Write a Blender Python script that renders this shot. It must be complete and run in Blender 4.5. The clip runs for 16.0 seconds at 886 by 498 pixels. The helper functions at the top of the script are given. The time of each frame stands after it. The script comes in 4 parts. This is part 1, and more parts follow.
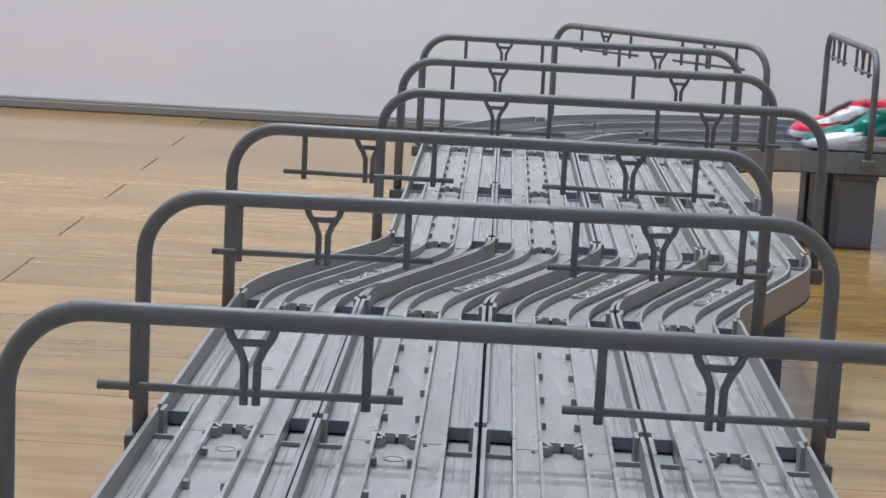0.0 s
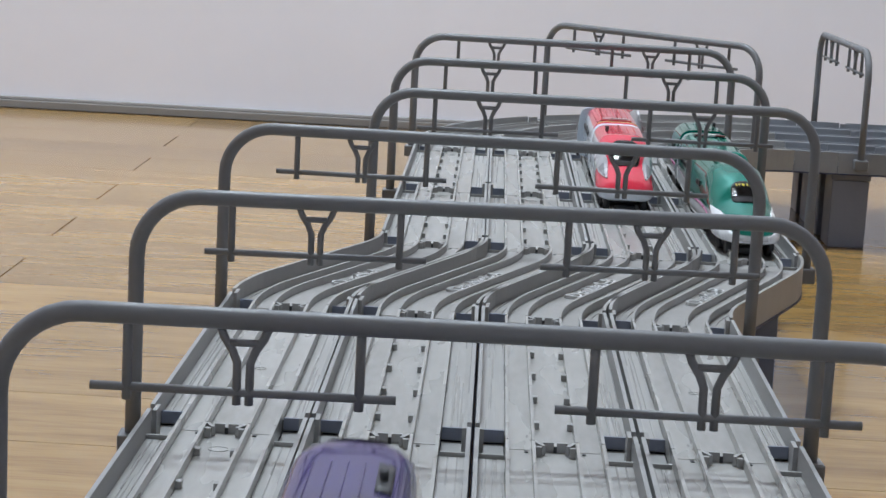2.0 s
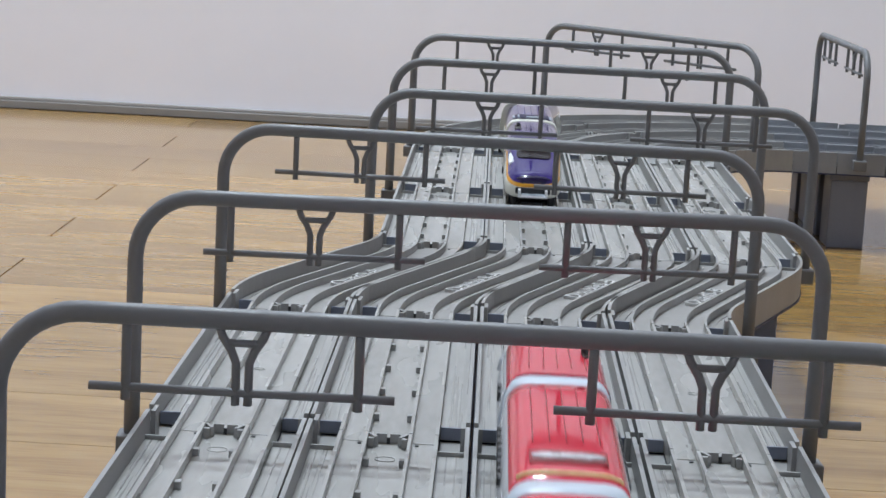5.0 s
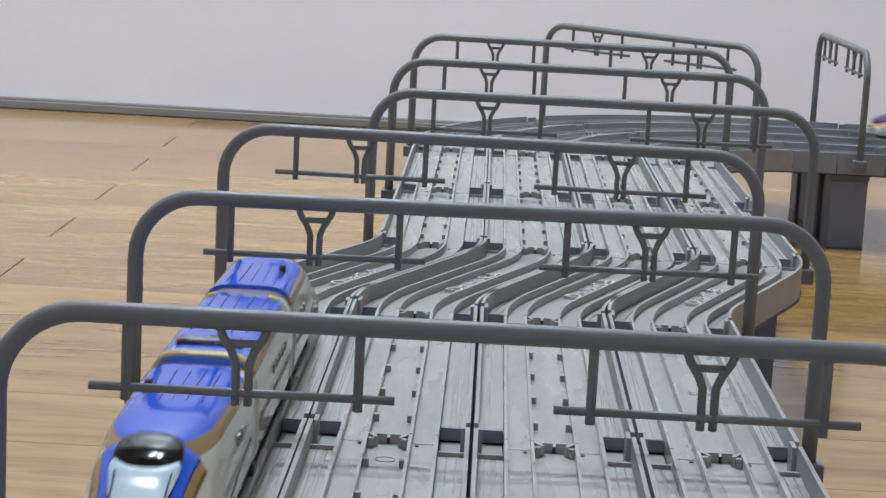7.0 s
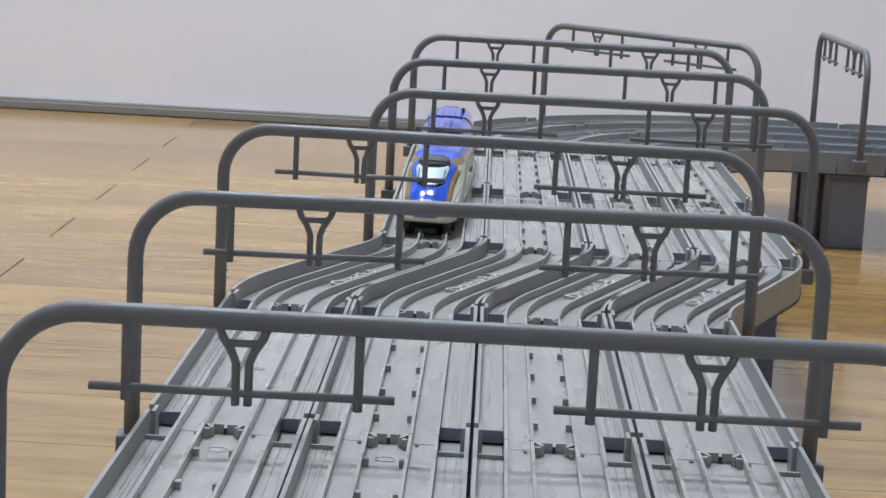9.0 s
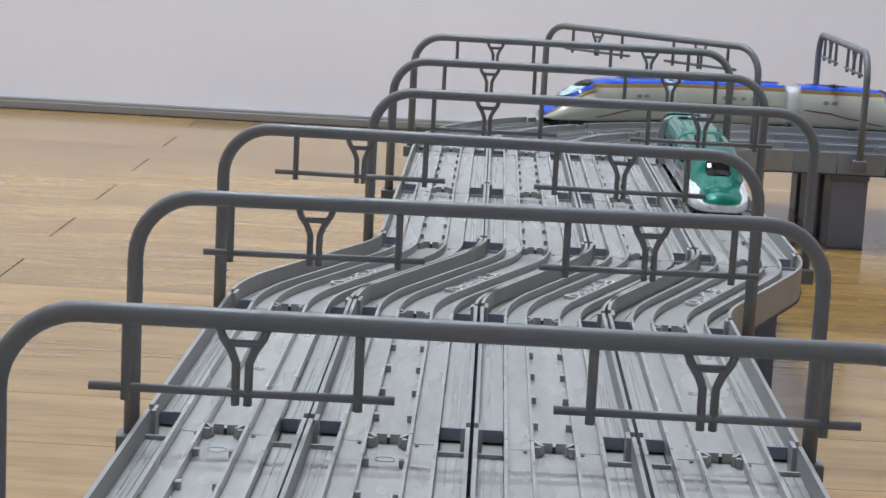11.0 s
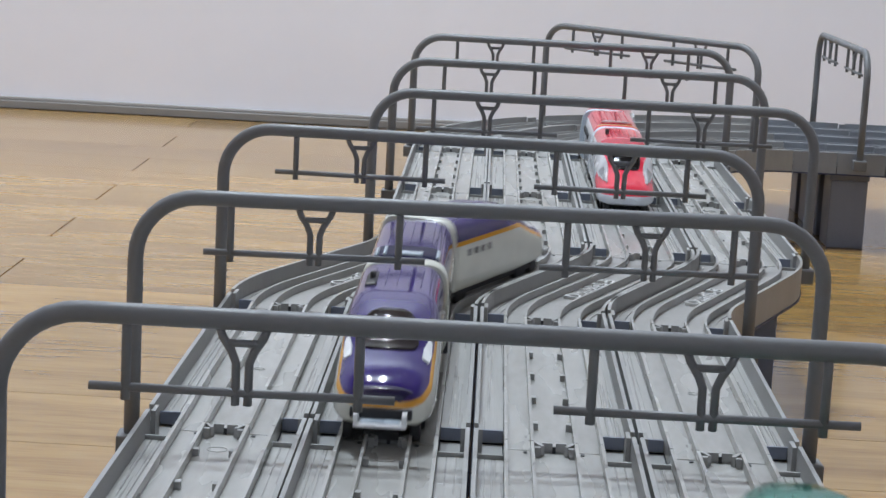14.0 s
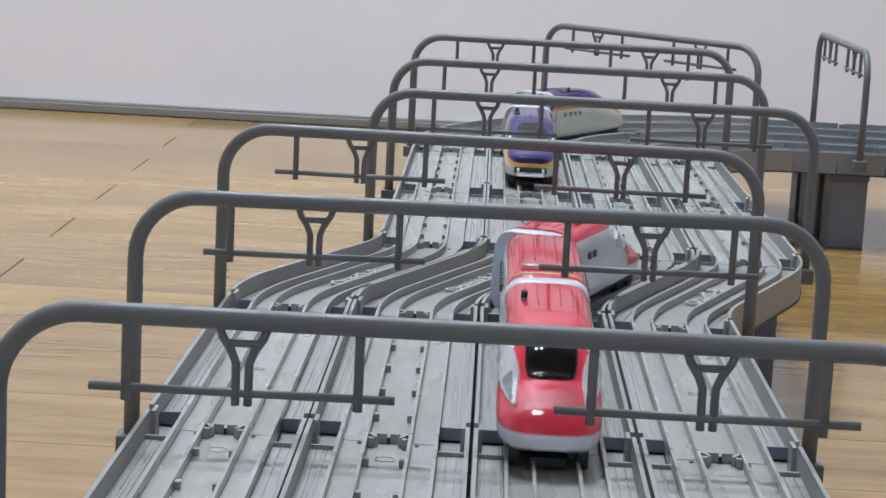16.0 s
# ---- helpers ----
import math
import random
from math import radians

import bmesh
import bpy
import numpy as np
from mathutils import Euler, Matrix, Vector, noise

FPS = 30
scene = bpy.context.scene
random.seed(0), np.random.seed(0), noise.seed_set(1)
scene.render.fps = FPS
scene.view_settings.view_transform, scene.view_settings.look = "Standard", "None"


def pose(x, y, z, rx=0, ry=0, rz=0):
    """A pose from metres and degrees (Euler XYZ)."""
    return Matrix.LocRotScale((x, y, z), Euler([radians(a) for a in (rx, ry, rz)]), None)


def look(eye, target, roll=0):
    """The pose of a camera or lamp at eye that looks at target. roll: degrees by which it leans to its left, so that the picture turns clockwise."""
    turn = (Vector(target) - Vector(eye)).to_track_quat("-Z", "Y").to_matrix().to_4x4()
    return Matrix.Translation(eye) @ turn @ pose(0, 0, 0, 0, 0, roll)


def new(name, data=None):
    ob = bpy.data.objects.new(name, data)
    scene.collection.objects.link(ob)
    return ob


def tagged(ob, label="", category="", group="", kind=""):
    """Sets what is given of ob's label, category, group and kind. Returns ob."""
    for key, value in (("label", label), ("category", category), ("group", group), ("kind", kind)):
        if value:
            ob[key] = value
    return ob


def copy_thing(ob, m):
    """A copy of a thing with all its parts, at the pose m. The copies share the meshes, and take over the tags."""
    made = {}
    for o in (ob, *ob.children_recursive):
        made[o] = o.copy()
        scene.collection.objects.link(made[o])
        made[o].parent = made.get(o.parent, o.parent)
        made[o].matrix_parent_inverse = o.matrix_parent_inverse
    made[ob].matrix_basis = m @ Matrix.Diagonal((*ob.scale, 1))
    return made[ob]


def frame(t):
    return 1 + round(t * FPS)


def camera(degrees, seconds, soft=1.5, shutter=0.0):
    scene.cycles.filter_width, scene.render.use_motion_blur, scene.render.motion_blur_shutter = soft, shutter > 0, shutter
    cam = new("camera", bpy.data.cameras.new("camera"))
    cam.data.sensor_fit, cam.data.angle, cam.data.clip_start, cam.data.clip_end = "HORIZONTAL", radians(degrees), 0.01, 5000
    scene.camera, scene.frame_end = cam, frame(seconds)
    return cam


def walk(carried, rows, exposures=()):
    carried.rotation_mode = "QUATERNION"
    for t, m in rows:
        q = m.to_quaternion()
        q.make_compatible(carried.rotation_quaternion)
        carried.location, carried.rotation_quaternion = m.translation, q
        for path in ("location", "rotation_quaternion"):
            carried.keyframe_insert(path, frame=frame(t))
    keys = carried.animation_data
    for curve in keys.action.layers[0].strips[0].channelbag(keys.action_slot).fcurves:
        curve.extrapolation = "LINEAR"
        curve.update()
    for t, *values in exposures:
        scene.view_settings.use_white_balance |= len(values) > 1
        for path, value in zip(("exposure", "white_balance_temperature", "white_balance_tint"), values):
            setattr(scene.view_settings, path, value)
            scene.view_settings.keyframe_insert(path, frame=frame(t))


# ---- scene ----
# ---- the loop of each lane ----
STRAIGHT, S_LEN, PITCH = 0.2155, 0.190, 0.060
Y_S0 = STRAIGHT                      # start of the S-bends
Y_S1 = Y_S0 + S_LEN                  # end of the S-bends
Y_C = Y_S1 + 2 * STRAIGHT            # start of the far curve
Y_B = -2 * STRAIGHT                  # end of the near straights
X_C, X_R = 0.25, 0.45              # start and end of the far cross straight
FRONT = (-0.0893, -0.03, 0.03, 0.09)   # lane centres of the near straights
RADII = (0.28, 0.22, 0.16, 0.10)
S_RAD = 0.125
S_HALF = 0.41016                     # turn of one half of an S-bend
S_MID = (PITCH - 2 * S_RAD * (1 - math.cos(S_HALF))) / math.sin(S_HALF)


def segments(k):
    """The loop of lane k, away from the near end: (length, turn) pieces from (FRONT[k], 0) heading +y."""
    q, r = math.pi / 2, RADII[k]
    return [(STRAIGHT, 0), (S_RAD * S_HALF, -S_HALF), (S_MID, 0), (S_RAD * S_HALF, S_HALF), (2 * STRAIGHT, 0),
            (q * r, -q), (X_R - X_C, 0), (q * r, -q), (Y_C - Y_B, 0), (q * r, -q),
            (X_R - X_C + PITCH, 0), (q * r, -q), (-Y_B, 0)]


def loop_length(k):
    return sum(s[0] for s in segments(k))


def on_loop(k, s):
    """Place and heading (radians from +x) at the distance s along lane k."""
    s %= loop_length(k)
    x, y, a = FRONT[k], 0.0, math.pi / 2
    for length, turn in segments(k):
        d = min(s, length)
        w = turn * d / length
        if turn:
            r = length / turn
            x += r * (math.sin(a + w) - math.sin(a))
            y -= r * (math.cos(a + w) - math.cos(a))
        else:
            x += d * math.cos(a)
            y += d * math.sin(a)
        a += w
        s -= d
        if s <= 1e-9:
            break
    return x, y, a

# ---- camera ----
EYE = Vector((0.0004, -0.6812, 0.1949))


def aim(yaw, pitch):
    way = Vector((math.sin(yaw) * math.cos(pitch), math.cos(yaw) * math.cos(pitch), math.sin(pitch)))
    return look(EYE, EYE + way, 2.998)


cam = camera(25.705, 16.0, soft=1.5, shutter=0.4)
walk(cam, [(0.0, aim(-0.02539, -0.17826)), (0.5, aim(-0.02443, -0.17826)), (1.0, aim(-0.02321, -0.17826)),
           (1.5, aim(-0.02233, -0.17820)), (2.0, aim(-0.02161, -0.17810)), (2.5, aim(-0.02102, -0.17788)),
           (3.0, aim(-0.02102, -0.17786)), (9.0, aim(-0.02102, -0.17786)), (16.0, aim(-0.02102, -0.17786))],
     exposures=[(0.0, -0.06), (3.4, -0.06), (4.0, 0.0), (16.0, 0.0)])

# ---- light ----
FLOOR_Z, CEIL_Z = -0.073, 2.30
ROOM_X, ROOM_Y0, ROOM_Y1 = 2.0, -2.6, 1.592
world = bpy.data.worlds.new("world")
scene.world = world
world.use_nodes = True
wn = world.node_tree
sky = wn.nodes.new("ShaderNodeTexSky")
sky.sky_type, sky.sun_disc, sky.sun_elevation, sky.sun_rotation = "NISHITA", False, radians(40), radians(200)
wn.links.new(sky.outputs[0], wn.nodes["Background"].inputs[0])
wn.nodes["Background"].inputs[1].default_value = 0.12


def area_lamp(name, m, sx, sy, watts, colour):
    d = bpy.data.lights.new(name, "AREA")
    d.shape, d.size, d.size_y, d.energy, d.color = "RECTANGLE", sx, sy, watts, colour
    ob = new(name, d)
    ob.matrix_world = m
    return ob


# the second lamp is made up: weak fill from the near end
CEILING_LAMPS = [(-0.28, 0.92), (-0.9, -1.7)]
LAMP_WATTS = (57.0, 1.8)
BULBS = [(-0.12, -0.12), (0.12, -0.12), (-0.12, 0.12), (0.12, 0.12)]
for (lx, ly), watts in zip(CEILING_LAMPS, LAMP_WATTS):
    for bx, by in BULBS:
        area_lamp("ceiling_lamp", pose(lx + bx, ly + by, CEIL_Z - 0.075), 0.036, 0.036, watts / 4, (0.762, 0.876, 0.985)).data.shape = "DISK"
# fill light added behind the camera, in the opening of an unseen window
area_lamp("added_fill_light", look((0.3, ROOM_Y0 + 0.02, 1.2), (0.3, 0, 1.0)), 1.7, 1.2, 2.2, (0.80, 0.90, 1.0))

# ---- materials ----


def nodes_of(name):
    mat = bpy.data.materials.new(name)
    mat.use_nodes = True
    nt = mat.node_tree
    return mat, nt, nt.nodes["Principled BSDF"]


def plastic(name, colour, rough=0.4, vary=0.12, size=60.0, bump=0.15, streak=(1, 1, 1), coat=0.0, metal=0.0, spec=0.5, each=0.0):
    """Moulded plastic: colour with cloudy and fine variation, dulled and scuffed patches, fine relief."""
    mat, nt, bs = nodes_of(name)
    N, L = nt.nodes.new, nt.links.new
    co = N("ShaderNodeTexCoord")
    mp = N("ShaderNodeMapping")
    mp.inputs["Scale"].default_value = streak
    L(co.outputs["Object"], mp.inputs[0])
    n1 = N("ShaderNodeTexNoise")
    n1.inputs["Scale"].default_value, n1.inputs["Detail"].default_value = size, 4
    n2 = N("ShaderNodeTexNoise")
    n2.inputs["Scale"].default_value, n2.inputs["Detail"].default_value = size * 9, 3
    for n in (n1, n2):
        L(mp.outputs[0], n.inputs["Vector"])
    mix = N("ShaderNodeMath")
    mix.operation = "MULTIPLY_ADD"
    L(n2.outputs["Fac"], mix.inputs[0])
    mix.inputs[1].default_value = 0.4
    L(n1.outputs["Fac"], mix.inputs[2])
    ramp = N("ShaderNodeMapRange")
    ramp.inputs["From Min"].default_value, ramp.inputs["From Max"].default_value = 0.35, 1.05
    ramp.inputs["To Min"].default_value, ramp.inputs["To Max"].default_value = 1 - vary, 1 + vary
    L(mix.outputs[0], ramp.inputs["Value"])
    value = ramp.outputs[0]
    if each:
        info = N("ShaderNodeObjectInfo")
        m2 = N("ShaderNodeMapRange")
        m2.inputs["To Min"].default_value, m2.inputs["To Max"].default_value = 1 - each, 1 + each
        L(info.outputs["Random"], m2.inputs["Value"])
        mm = N("ShaderNodeMath")
        mm.operation = "MULTIPLY"
        L(value, mm.inputs[0]), L(m2.outputs[0], mm.inputs[1])
        value = mm.outputs[0]
    hsv = N("ShaderNodeHueSaturation")
    hsv.inputs["Color"].default_value = (*colour, 1)
    L(value, hsv.inputs["Value"])
    L(hsv.outputs[0], bs.inputs["Base Color"])
    rr = N("ShaderNodeMapRange")
    rr.inputs["From Min"].default_value, rr.inputs["From Max"].default_value = 0.3, 0.7
    rr.inputs["To Min"].default_value, rr.inputs["To Max"].default_value = (rough - 0.09, rough + 0.11) if rough > 0.15 else (rough * 0.7, rough * 1.3)
    L(n1.outputs["Fac"], rr.inputs["Value"])
    L(rr.outputs[0], bs.inputs["Roughness"])
    bs.inputs["Metallic"].default_value, bs.inputs["Coat Weight"].default_value = metal, coat
    bs.inputs["Specular IOR Level"].default_value = spec
    bs.inputs["Coat Roughness"].default_value = 0.08
    if bump:
        bp = N("ShaderNodeBump")
        bp.inputs["Strength"].default_value, bp.inputs["Distance"].default_value = bump, 0.0006
        L(n2.outputs["Fac"], bp.inputs["Height"])
        L(bp.outputs[0], bs.inputs["Normal"])
    return mat


TRACK = plastic("worn_track_plastic", (0.372, 0.367, 0.348), 0.26, 0.27, 30, 0.10, (1, 0.25, 1), each=0.03)
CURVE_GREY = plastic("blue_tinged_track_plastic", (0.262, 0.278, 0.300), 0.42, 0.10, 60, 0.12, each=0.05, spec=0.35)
TROUGH = plastic("streaked_track_plastic", (0.360, 0.356, 0.340), 0.30, 0.30, 26, 0.12, (16, 0.30, 1), each=0.03)
BEND_GREY = plastic("warm_grey_track_plastic", (0.335, 0.335, 0.326), 0.40, 0.10, 60, 0.12, each=0.05, spec=0.4)
TRACK_DULL = plastic("grey_track_plastic", (0.315, 0.306, 0.292), 0.40, 0.10, 60, 0.12, each=0.03)
WALL_GREY = plastic("track_wall_plastic", (0.318, 0.316, 0.308), 0.42, 0.10, 60, 0.12, (1, 0.3, 1), each=0.03, spec=0.35)
POCKET = plastic("blue_grey_pocket", (0.205, 0.228, 0.295), 0.45, 0.10, 80, 0.1)
GANTRY = plastic("gantry_plastic", (0.163, 0.165, 0.171), 0.48, 0.08, 70, 0.10, each=0.03)
PIER = plastic("pier_plastic", (0.195, 0.212, 0.268), 0.5, 0.08, 50, 0.12, each=0.05, spec=0.35)
# dark navy that stands for the shade deep between the lanes
GAP_SHADE = plastic("navy_gap_shade", (0.040, 0.050, 0.105), 0.5, 0.10, 80, 0.1)
DARK = plastic("black_plastic", (0.018, 0.018, 0.02), 0.45, 0.1, 90, 0.1)
GLOSS_BLACK = plastic("black_gloss", (0.007, 0.006, 0.006), 0.07, 0.05, 90, 0.0, spec=0.14)
TYRE = plastic("tyre_rubber", (0.03, 0.03, 0.032), 0.6, 0.1, 90, 0.1)
YELLOW = plastic("yellow_paint", (0.75, 0.62, 0.06), 0.35, 0.05, 90, 0.0)
LAMP_WHITE = plastic("lamp_white", (0.82, 0.83, 0.84), 0.25, 0.03, 90, 0.0)
SILVER = plastic("silver_paint", (0.62, 0.63, 0.65), 0.22, 0.05, 90, 0.0, coat=0.3, metal=0.35)
ICE_BLUE = plastic("pale_blue_gloss", (0.50, 0.64, 0.70), 0.26, 0.05, 90, 0.0)
OLIVE_IVORY = plastic("olive_ivory_plastic", (0.57, 0.57, 0.50), 0.30, 0.05, 60, 0.05)
# paler than the bed: light on the raised letters is put into the colour
LETTER_LIT = plastic("lit_lettering_plastic", (0.58, 0.58, 0.57), 0.35, 0.10, 60, 0.1)
IVORY = plastic("ivory_plastic", (0.56, 0.55, 0.47), 0.32, 0.05, 60, 0.05)
PALE = plastic("pale_blue_plastic", (0.58, 0.66, 0.74), 0.32, 0.05, 60, 0.05)
GOLD = plastic("gold_paint", (0.27, 0.165, 0.05), 0.3, 0.06, 60, 0.0)
MAROON = plastic("maroon_plastic", (0.16, 0.02, 0.03), 0.3, 0.05, 60, 0.0)


def ramp_mask(nt, socket, lo, hi):
    m = nt.nodes.new("ShaderNodeMapRange")
    m.interpolation_type = "SMOOTHSTEP"
    m.inputs["From Min"].default_value, m.inputs["From Max"].default_value = lo, hi
    nt.links.new(socket, m.inputs["Value"])
    return m.outputs[0]


def livery(name, lower, bands, slope=0.0, bend=0.0, most=1.0, metal=0.0, rough=0.075, coat=0.0):
    """Painted car body: the lower colour, then bands (height, colour) that cover all above that height.
    The heights sink towards the nose: by slope metres for each metre nearer than bend, at most by most."""
    mat, nt, bs = nodes_of(name)
    N, L = nt.nodes.new, nt.links.new
    co = N("ShaderNodeTexCoord")
    sep = N("ShaderNodeSeparateXYZ")
    L(co.outputs["Object"], sep.inputs[0])
    near = N("ShaderNodeMath")
    near.operation, near.use_clamp = "SUBTRACT", True
    near.inputs[0].default_value = bend
    L(sep.outputs["Y"], near.inputs[1])
    sink = N("ShaderNodeMath")
    sink.operation = "MULTIPLY"
    L(near.outputs[0], sink.inputs[0])
    sink.inputs[1].default_value = slope
    low = N("ShaderNodeMath")
    low.operation = "MINIMUM"
    L(sink.outputs[0], low.inputs[0])
    low.inputs[1].default_value = most
    rise = N("ShaderNodeMath")
    rise.operation = "ADD"
    L(low.outputs[0], rise.inputs[0])
    L(sep.outputs["Z"], rise.inputs[1])
    colour = None
    for height, c in bands:
        mx = N("ShaderNodeMix")
        mx.data_type = "RGBA"
        if colour is None:
            mx.inputs["A"].default_value = (*lower, 1)
        else:
            L(colour, mx.inputs["A"])
        mx.inputs["B"].default_value = (*c, 1)
        L(ramp_mask(nt, rise.outputs[0], height - 0.0003, height + 0.0003), mx.inputs["Factor"])
        colour = mx.outputs["Result"]
    n1 = N("ShaderNodeTexNoise")
    n1.inputs["Scale"].default_value, n1.inputs["Detail"].default_value = 70, 5
    L(co.outputs["Object"], n1.inputs["Vector"])
    hsv = N("ShaderNodeHueSaturation")
    L(colour, hsv.inputs["Color"])
    mr = N("ShaderNodeMapRange")
    mr.inputs["To Min"].default_value, mr.inputs["To Max"].default_value = 0.88, 1.12
    L(n1.outputs["Fac"], mr.inputs["Value"])
    L(mr.outputs[0], hsv.inputs["Value"])
    L(hsv.outputs[0], bs.inputs["Base Color"])
    mr2 = N("ShaderNodeMapRange")
    mr2.inputs["To Min"].default_value, mr2.inputs["To Max"].default_value = rough - 0.025, rough + 0.035
    L(n1.outputs["Fac"], mr2.inputs["Value"])
    L(mr2.outputs[0], bs.inputs["Roughness"])
    bs.inputs["Metallic"].default_value, bs.inputs["Coat Weight"].default_value = metal, coat
    bs.inputs["Coat Roughness"].default_value = 0.07
    return mat


def plaster(name, colour):
    mat = plastic(name, colour, 0.75, 0.025, 3.0, 0.25)
    return mat


def wood(name):
    """Light oak boards, grain along x, each board of its own tone."""
    mat, nt, bs = nodes_of(name)
    N, L = nt.nodes.new, nt.links.new
    co, info = N("ShaderNodeTexCoord"), N("ShaderNodeObjectInfo")
    shift = N("ShaderNodeVectorMath")
    shift.operation = "MULTIPLY_ADD"
    L(info.outputs["Random"], shift.inputs[0])
    shift.inputs[1].default_value = (7.0, 5.0, 3.0)
    L(co.outputs["Object"], shift.inputs[2])
    values = []
    for scale, size, detail, dist in (((0.9, 4.5, 1), 3.2, 7, 1.3), ((2.2, 20.0, 1), 7.0, 7, 1.0), ((1.5, 3.0, 1), 2.2, 3, 0.3), ((5.0, 60.0, 1), 9.0, 4, 0.4)):
        mp = N("ShaderNodeMapping")
        mp.inputs["Scale"].default_value = scale
        L(shift.outputs[0], mp.inputs[0])
        n = N("ShaderNodeTexNoise")
        n.inputs["Scale"].default_value, n.inputs["Detail"].default_value, n.inputs["Distortion"].default_value = size, detail, dist
        L(mp.outputs[0], n.inputs["Vector"])
        values.append(n.outputs["Fac"])
    ramp = N("ShaderNodeValToRGB")
    e = ramp.color_ramp.elements
    e[0].position, e[0].color = 0.36, (0.270, 0.165, 0.078, 1)
    e[1].position, e[1].color = 0.62, (0.495, 0.340, 0.183, 1)
    mid = ramp.color_ramp.elements.new(0.475)
    mid.color = (0.395, 0.262, 0.132, 1)
    s = N("ShaderNodeMath")
    s.operation = "MULTIPLY_ADD"
    L(values[1], s.inputs[0])
    s.inputs[1].default_value = 0.33
    m = N("ShaderNodeMath")
    m.operation = "MULTIPLY"
    L(values[0], m.inputs[0])
    m.inputs[1].default_value = 0.45
    L(m.outputs[0], s.inputs[2])
    fibre = N("ShaderNodeMath")
    fibre.operation = "MULTIPLY_ADD"
    L(values[3], fibre.inputs[0])
    fibre.inputs[1].default_value = 0.17
    L(s.outputs[0], fibre.inputs[2])
    L(fibre.outputs[0], ramp.inputs[0])
    tone = N("ShaderNodeMapRange")
    tone.inputs["To Min"].default_value, tone.inputs["To Max"].default_value = 0.76, 1.06
    L(info.outputs["Random"], tone.inputs["Value"])
    hsv = N("ShaderNodeHueSaturation")
    hsv.inputs["Saturation"].default_value = 1.24
    L(ramp.outputs[0], hsv.inputs["Color"])
    L(tone.outputs[0], hsv.inputs["Value"])
    L(hsv.outputs[0], bs.inputs["Base Color"])
    rr = N("ShaderNodeMapRange")
    rr.inputs["To Min"].default_value, rr.inputs["To Max"].default_value = 0.11, 0.22
    L(values[2], rr.inputs["Value"])
    L(rr.outputs[0], bs.inputs["Roughness"])
    bp = N("ShaderNodeBump")
    bs.inputs["Coat Weight"].default_value, bs.inputs["Coat Roughness"].default_value = 0.15, 0.12
    bp.inputs["Strength"].default_value, bp.inputs["Distance"].default_value = 0.05, 0.0008
    L(values[1], bp.inputs["Height"])
    L(bp.outputs[0], bs.inputs["Normal"])
    return mat


WOOD = wood("oak_boards")
PAINT = plaster("white_wall_paint", (0.872, 0.860, 0.914))
CEIL_PAINT = plaster("ceiling_paint", (0.80, 0.79, 0.77))
SKIRTING = plastic("taupe_skirting", (0.25, 0.233, 0.218), 0.5, 0.12, 12, 0.1, (0.3, 1, 1))
JOINT = plastic("dark_joint", (0.07, 0.045, 0.028), 0.7, 0.2, 20, 0.1)
TRIM = plastic("white_frame", (0.78, 0.78, 0.76), 0.4, 0.04, 20, 0.05)
glow, gnt, gbs = nodes_of("lamp_diffuser")
gbs.inputs["Emission Color"].default_value, gbs.inputs["Emission Strength"].default_value = (1, 0.97, 0.93, 1), 3.0

# ---- building helpers ----


def part(name, bm, material, parent=None, label="", smooth=False):
    me = bpy.data.meshes.new(name)
    bmesh.ops.recalc_face_normals(bm, faces=bm.faces)
    if smooth:
        for f in bm.faces:
            f.smooth = True
    bm.to_mesh(me)
    bm.free()
    for mt in (material if isinstance(material, (list, tuple)) else [material]):
        me.materials.append(mt)
    ob = new(name, me)
    ob.parent = parent
    return tagged(ob, label)


def put_box(bm, x0, x1, y0, y1, z0, z1, m=None, bevel=0.0):
    vs = [bm.verts.new(Vector(c) if m is None else m @ Vector(c)) for c in
          ((x0, y0, z0), (x1, y0, z0), (x1, y1, z0), (x0, y1, z0), (x0, y0, z1), (x1, y0, z1), (x1, y1, z1), (x0, y1, z1))]
    fs = [bm.faces.new([vs[i] for i in f]) for f in
          ((0, 3, 2, 1), (4, 5, 6, 7), (0, 1, 5, 4), (1, 2, 6, 5), (2, 3, 7, 6), (3, 0, 4, 7))]
    if bevel:
        edges = list({e for f in fs for e in f.edges})
        bmesh.ops.bevel(bm, geom=edges, offset=bevel, segments=2, affect="EDGES", profile=0.5)


def box(x0, x1, y0, y1, z0, z1, bevel=0.0, m=None):
    bm = bmesh.new()
    put_box(bm, x0, x1, y0, y1, z0, z1, m, bevel)
    return bm


def put_tube(bm, points, radius, sides=12, flat=1.0):
    """A round bar along a list of points, closed at both ends. flat: its thickness along y against its width."""
    rings = []
    pts = [Vector(p) for p in points]
    for i, p in enumerate(pts):
        d = (pts[min(i + 1, len(pts) - 1)] - pts[max(i - 1, 0)]).normalized()
        side = Vector((0, 1, 0)) if abs(d.y) < 0.9 else Vector((1, 0, 0))
        u = d.cross(side).normalized()
        v = d.cross(u).normalized()
        rings.append([bm.verts.new(p + radius * (math.cos(2 * math.pi * j / sides) * u + flat * math.sin(2 * math.pi * j / sides) * v)) for j in range(sides)])
    for a, b in zip(rings, rings[1:]):
        for j in range(sides):
            f = bm.faces.new((a[j], a[(j + 1) % sides], b[(j + 1) % sides], b[j]))
            f.smooth = True
    bm.faces.new(rings[0])
    bm.faces.new(rings[-1])


def thing(name, label, category, group="", m=None):
    ob = tagged(new(name), label, category, group)
    ob.empty_display_size = 0.01
    if m is not None:
        ob.matrix_world = m
    return ob


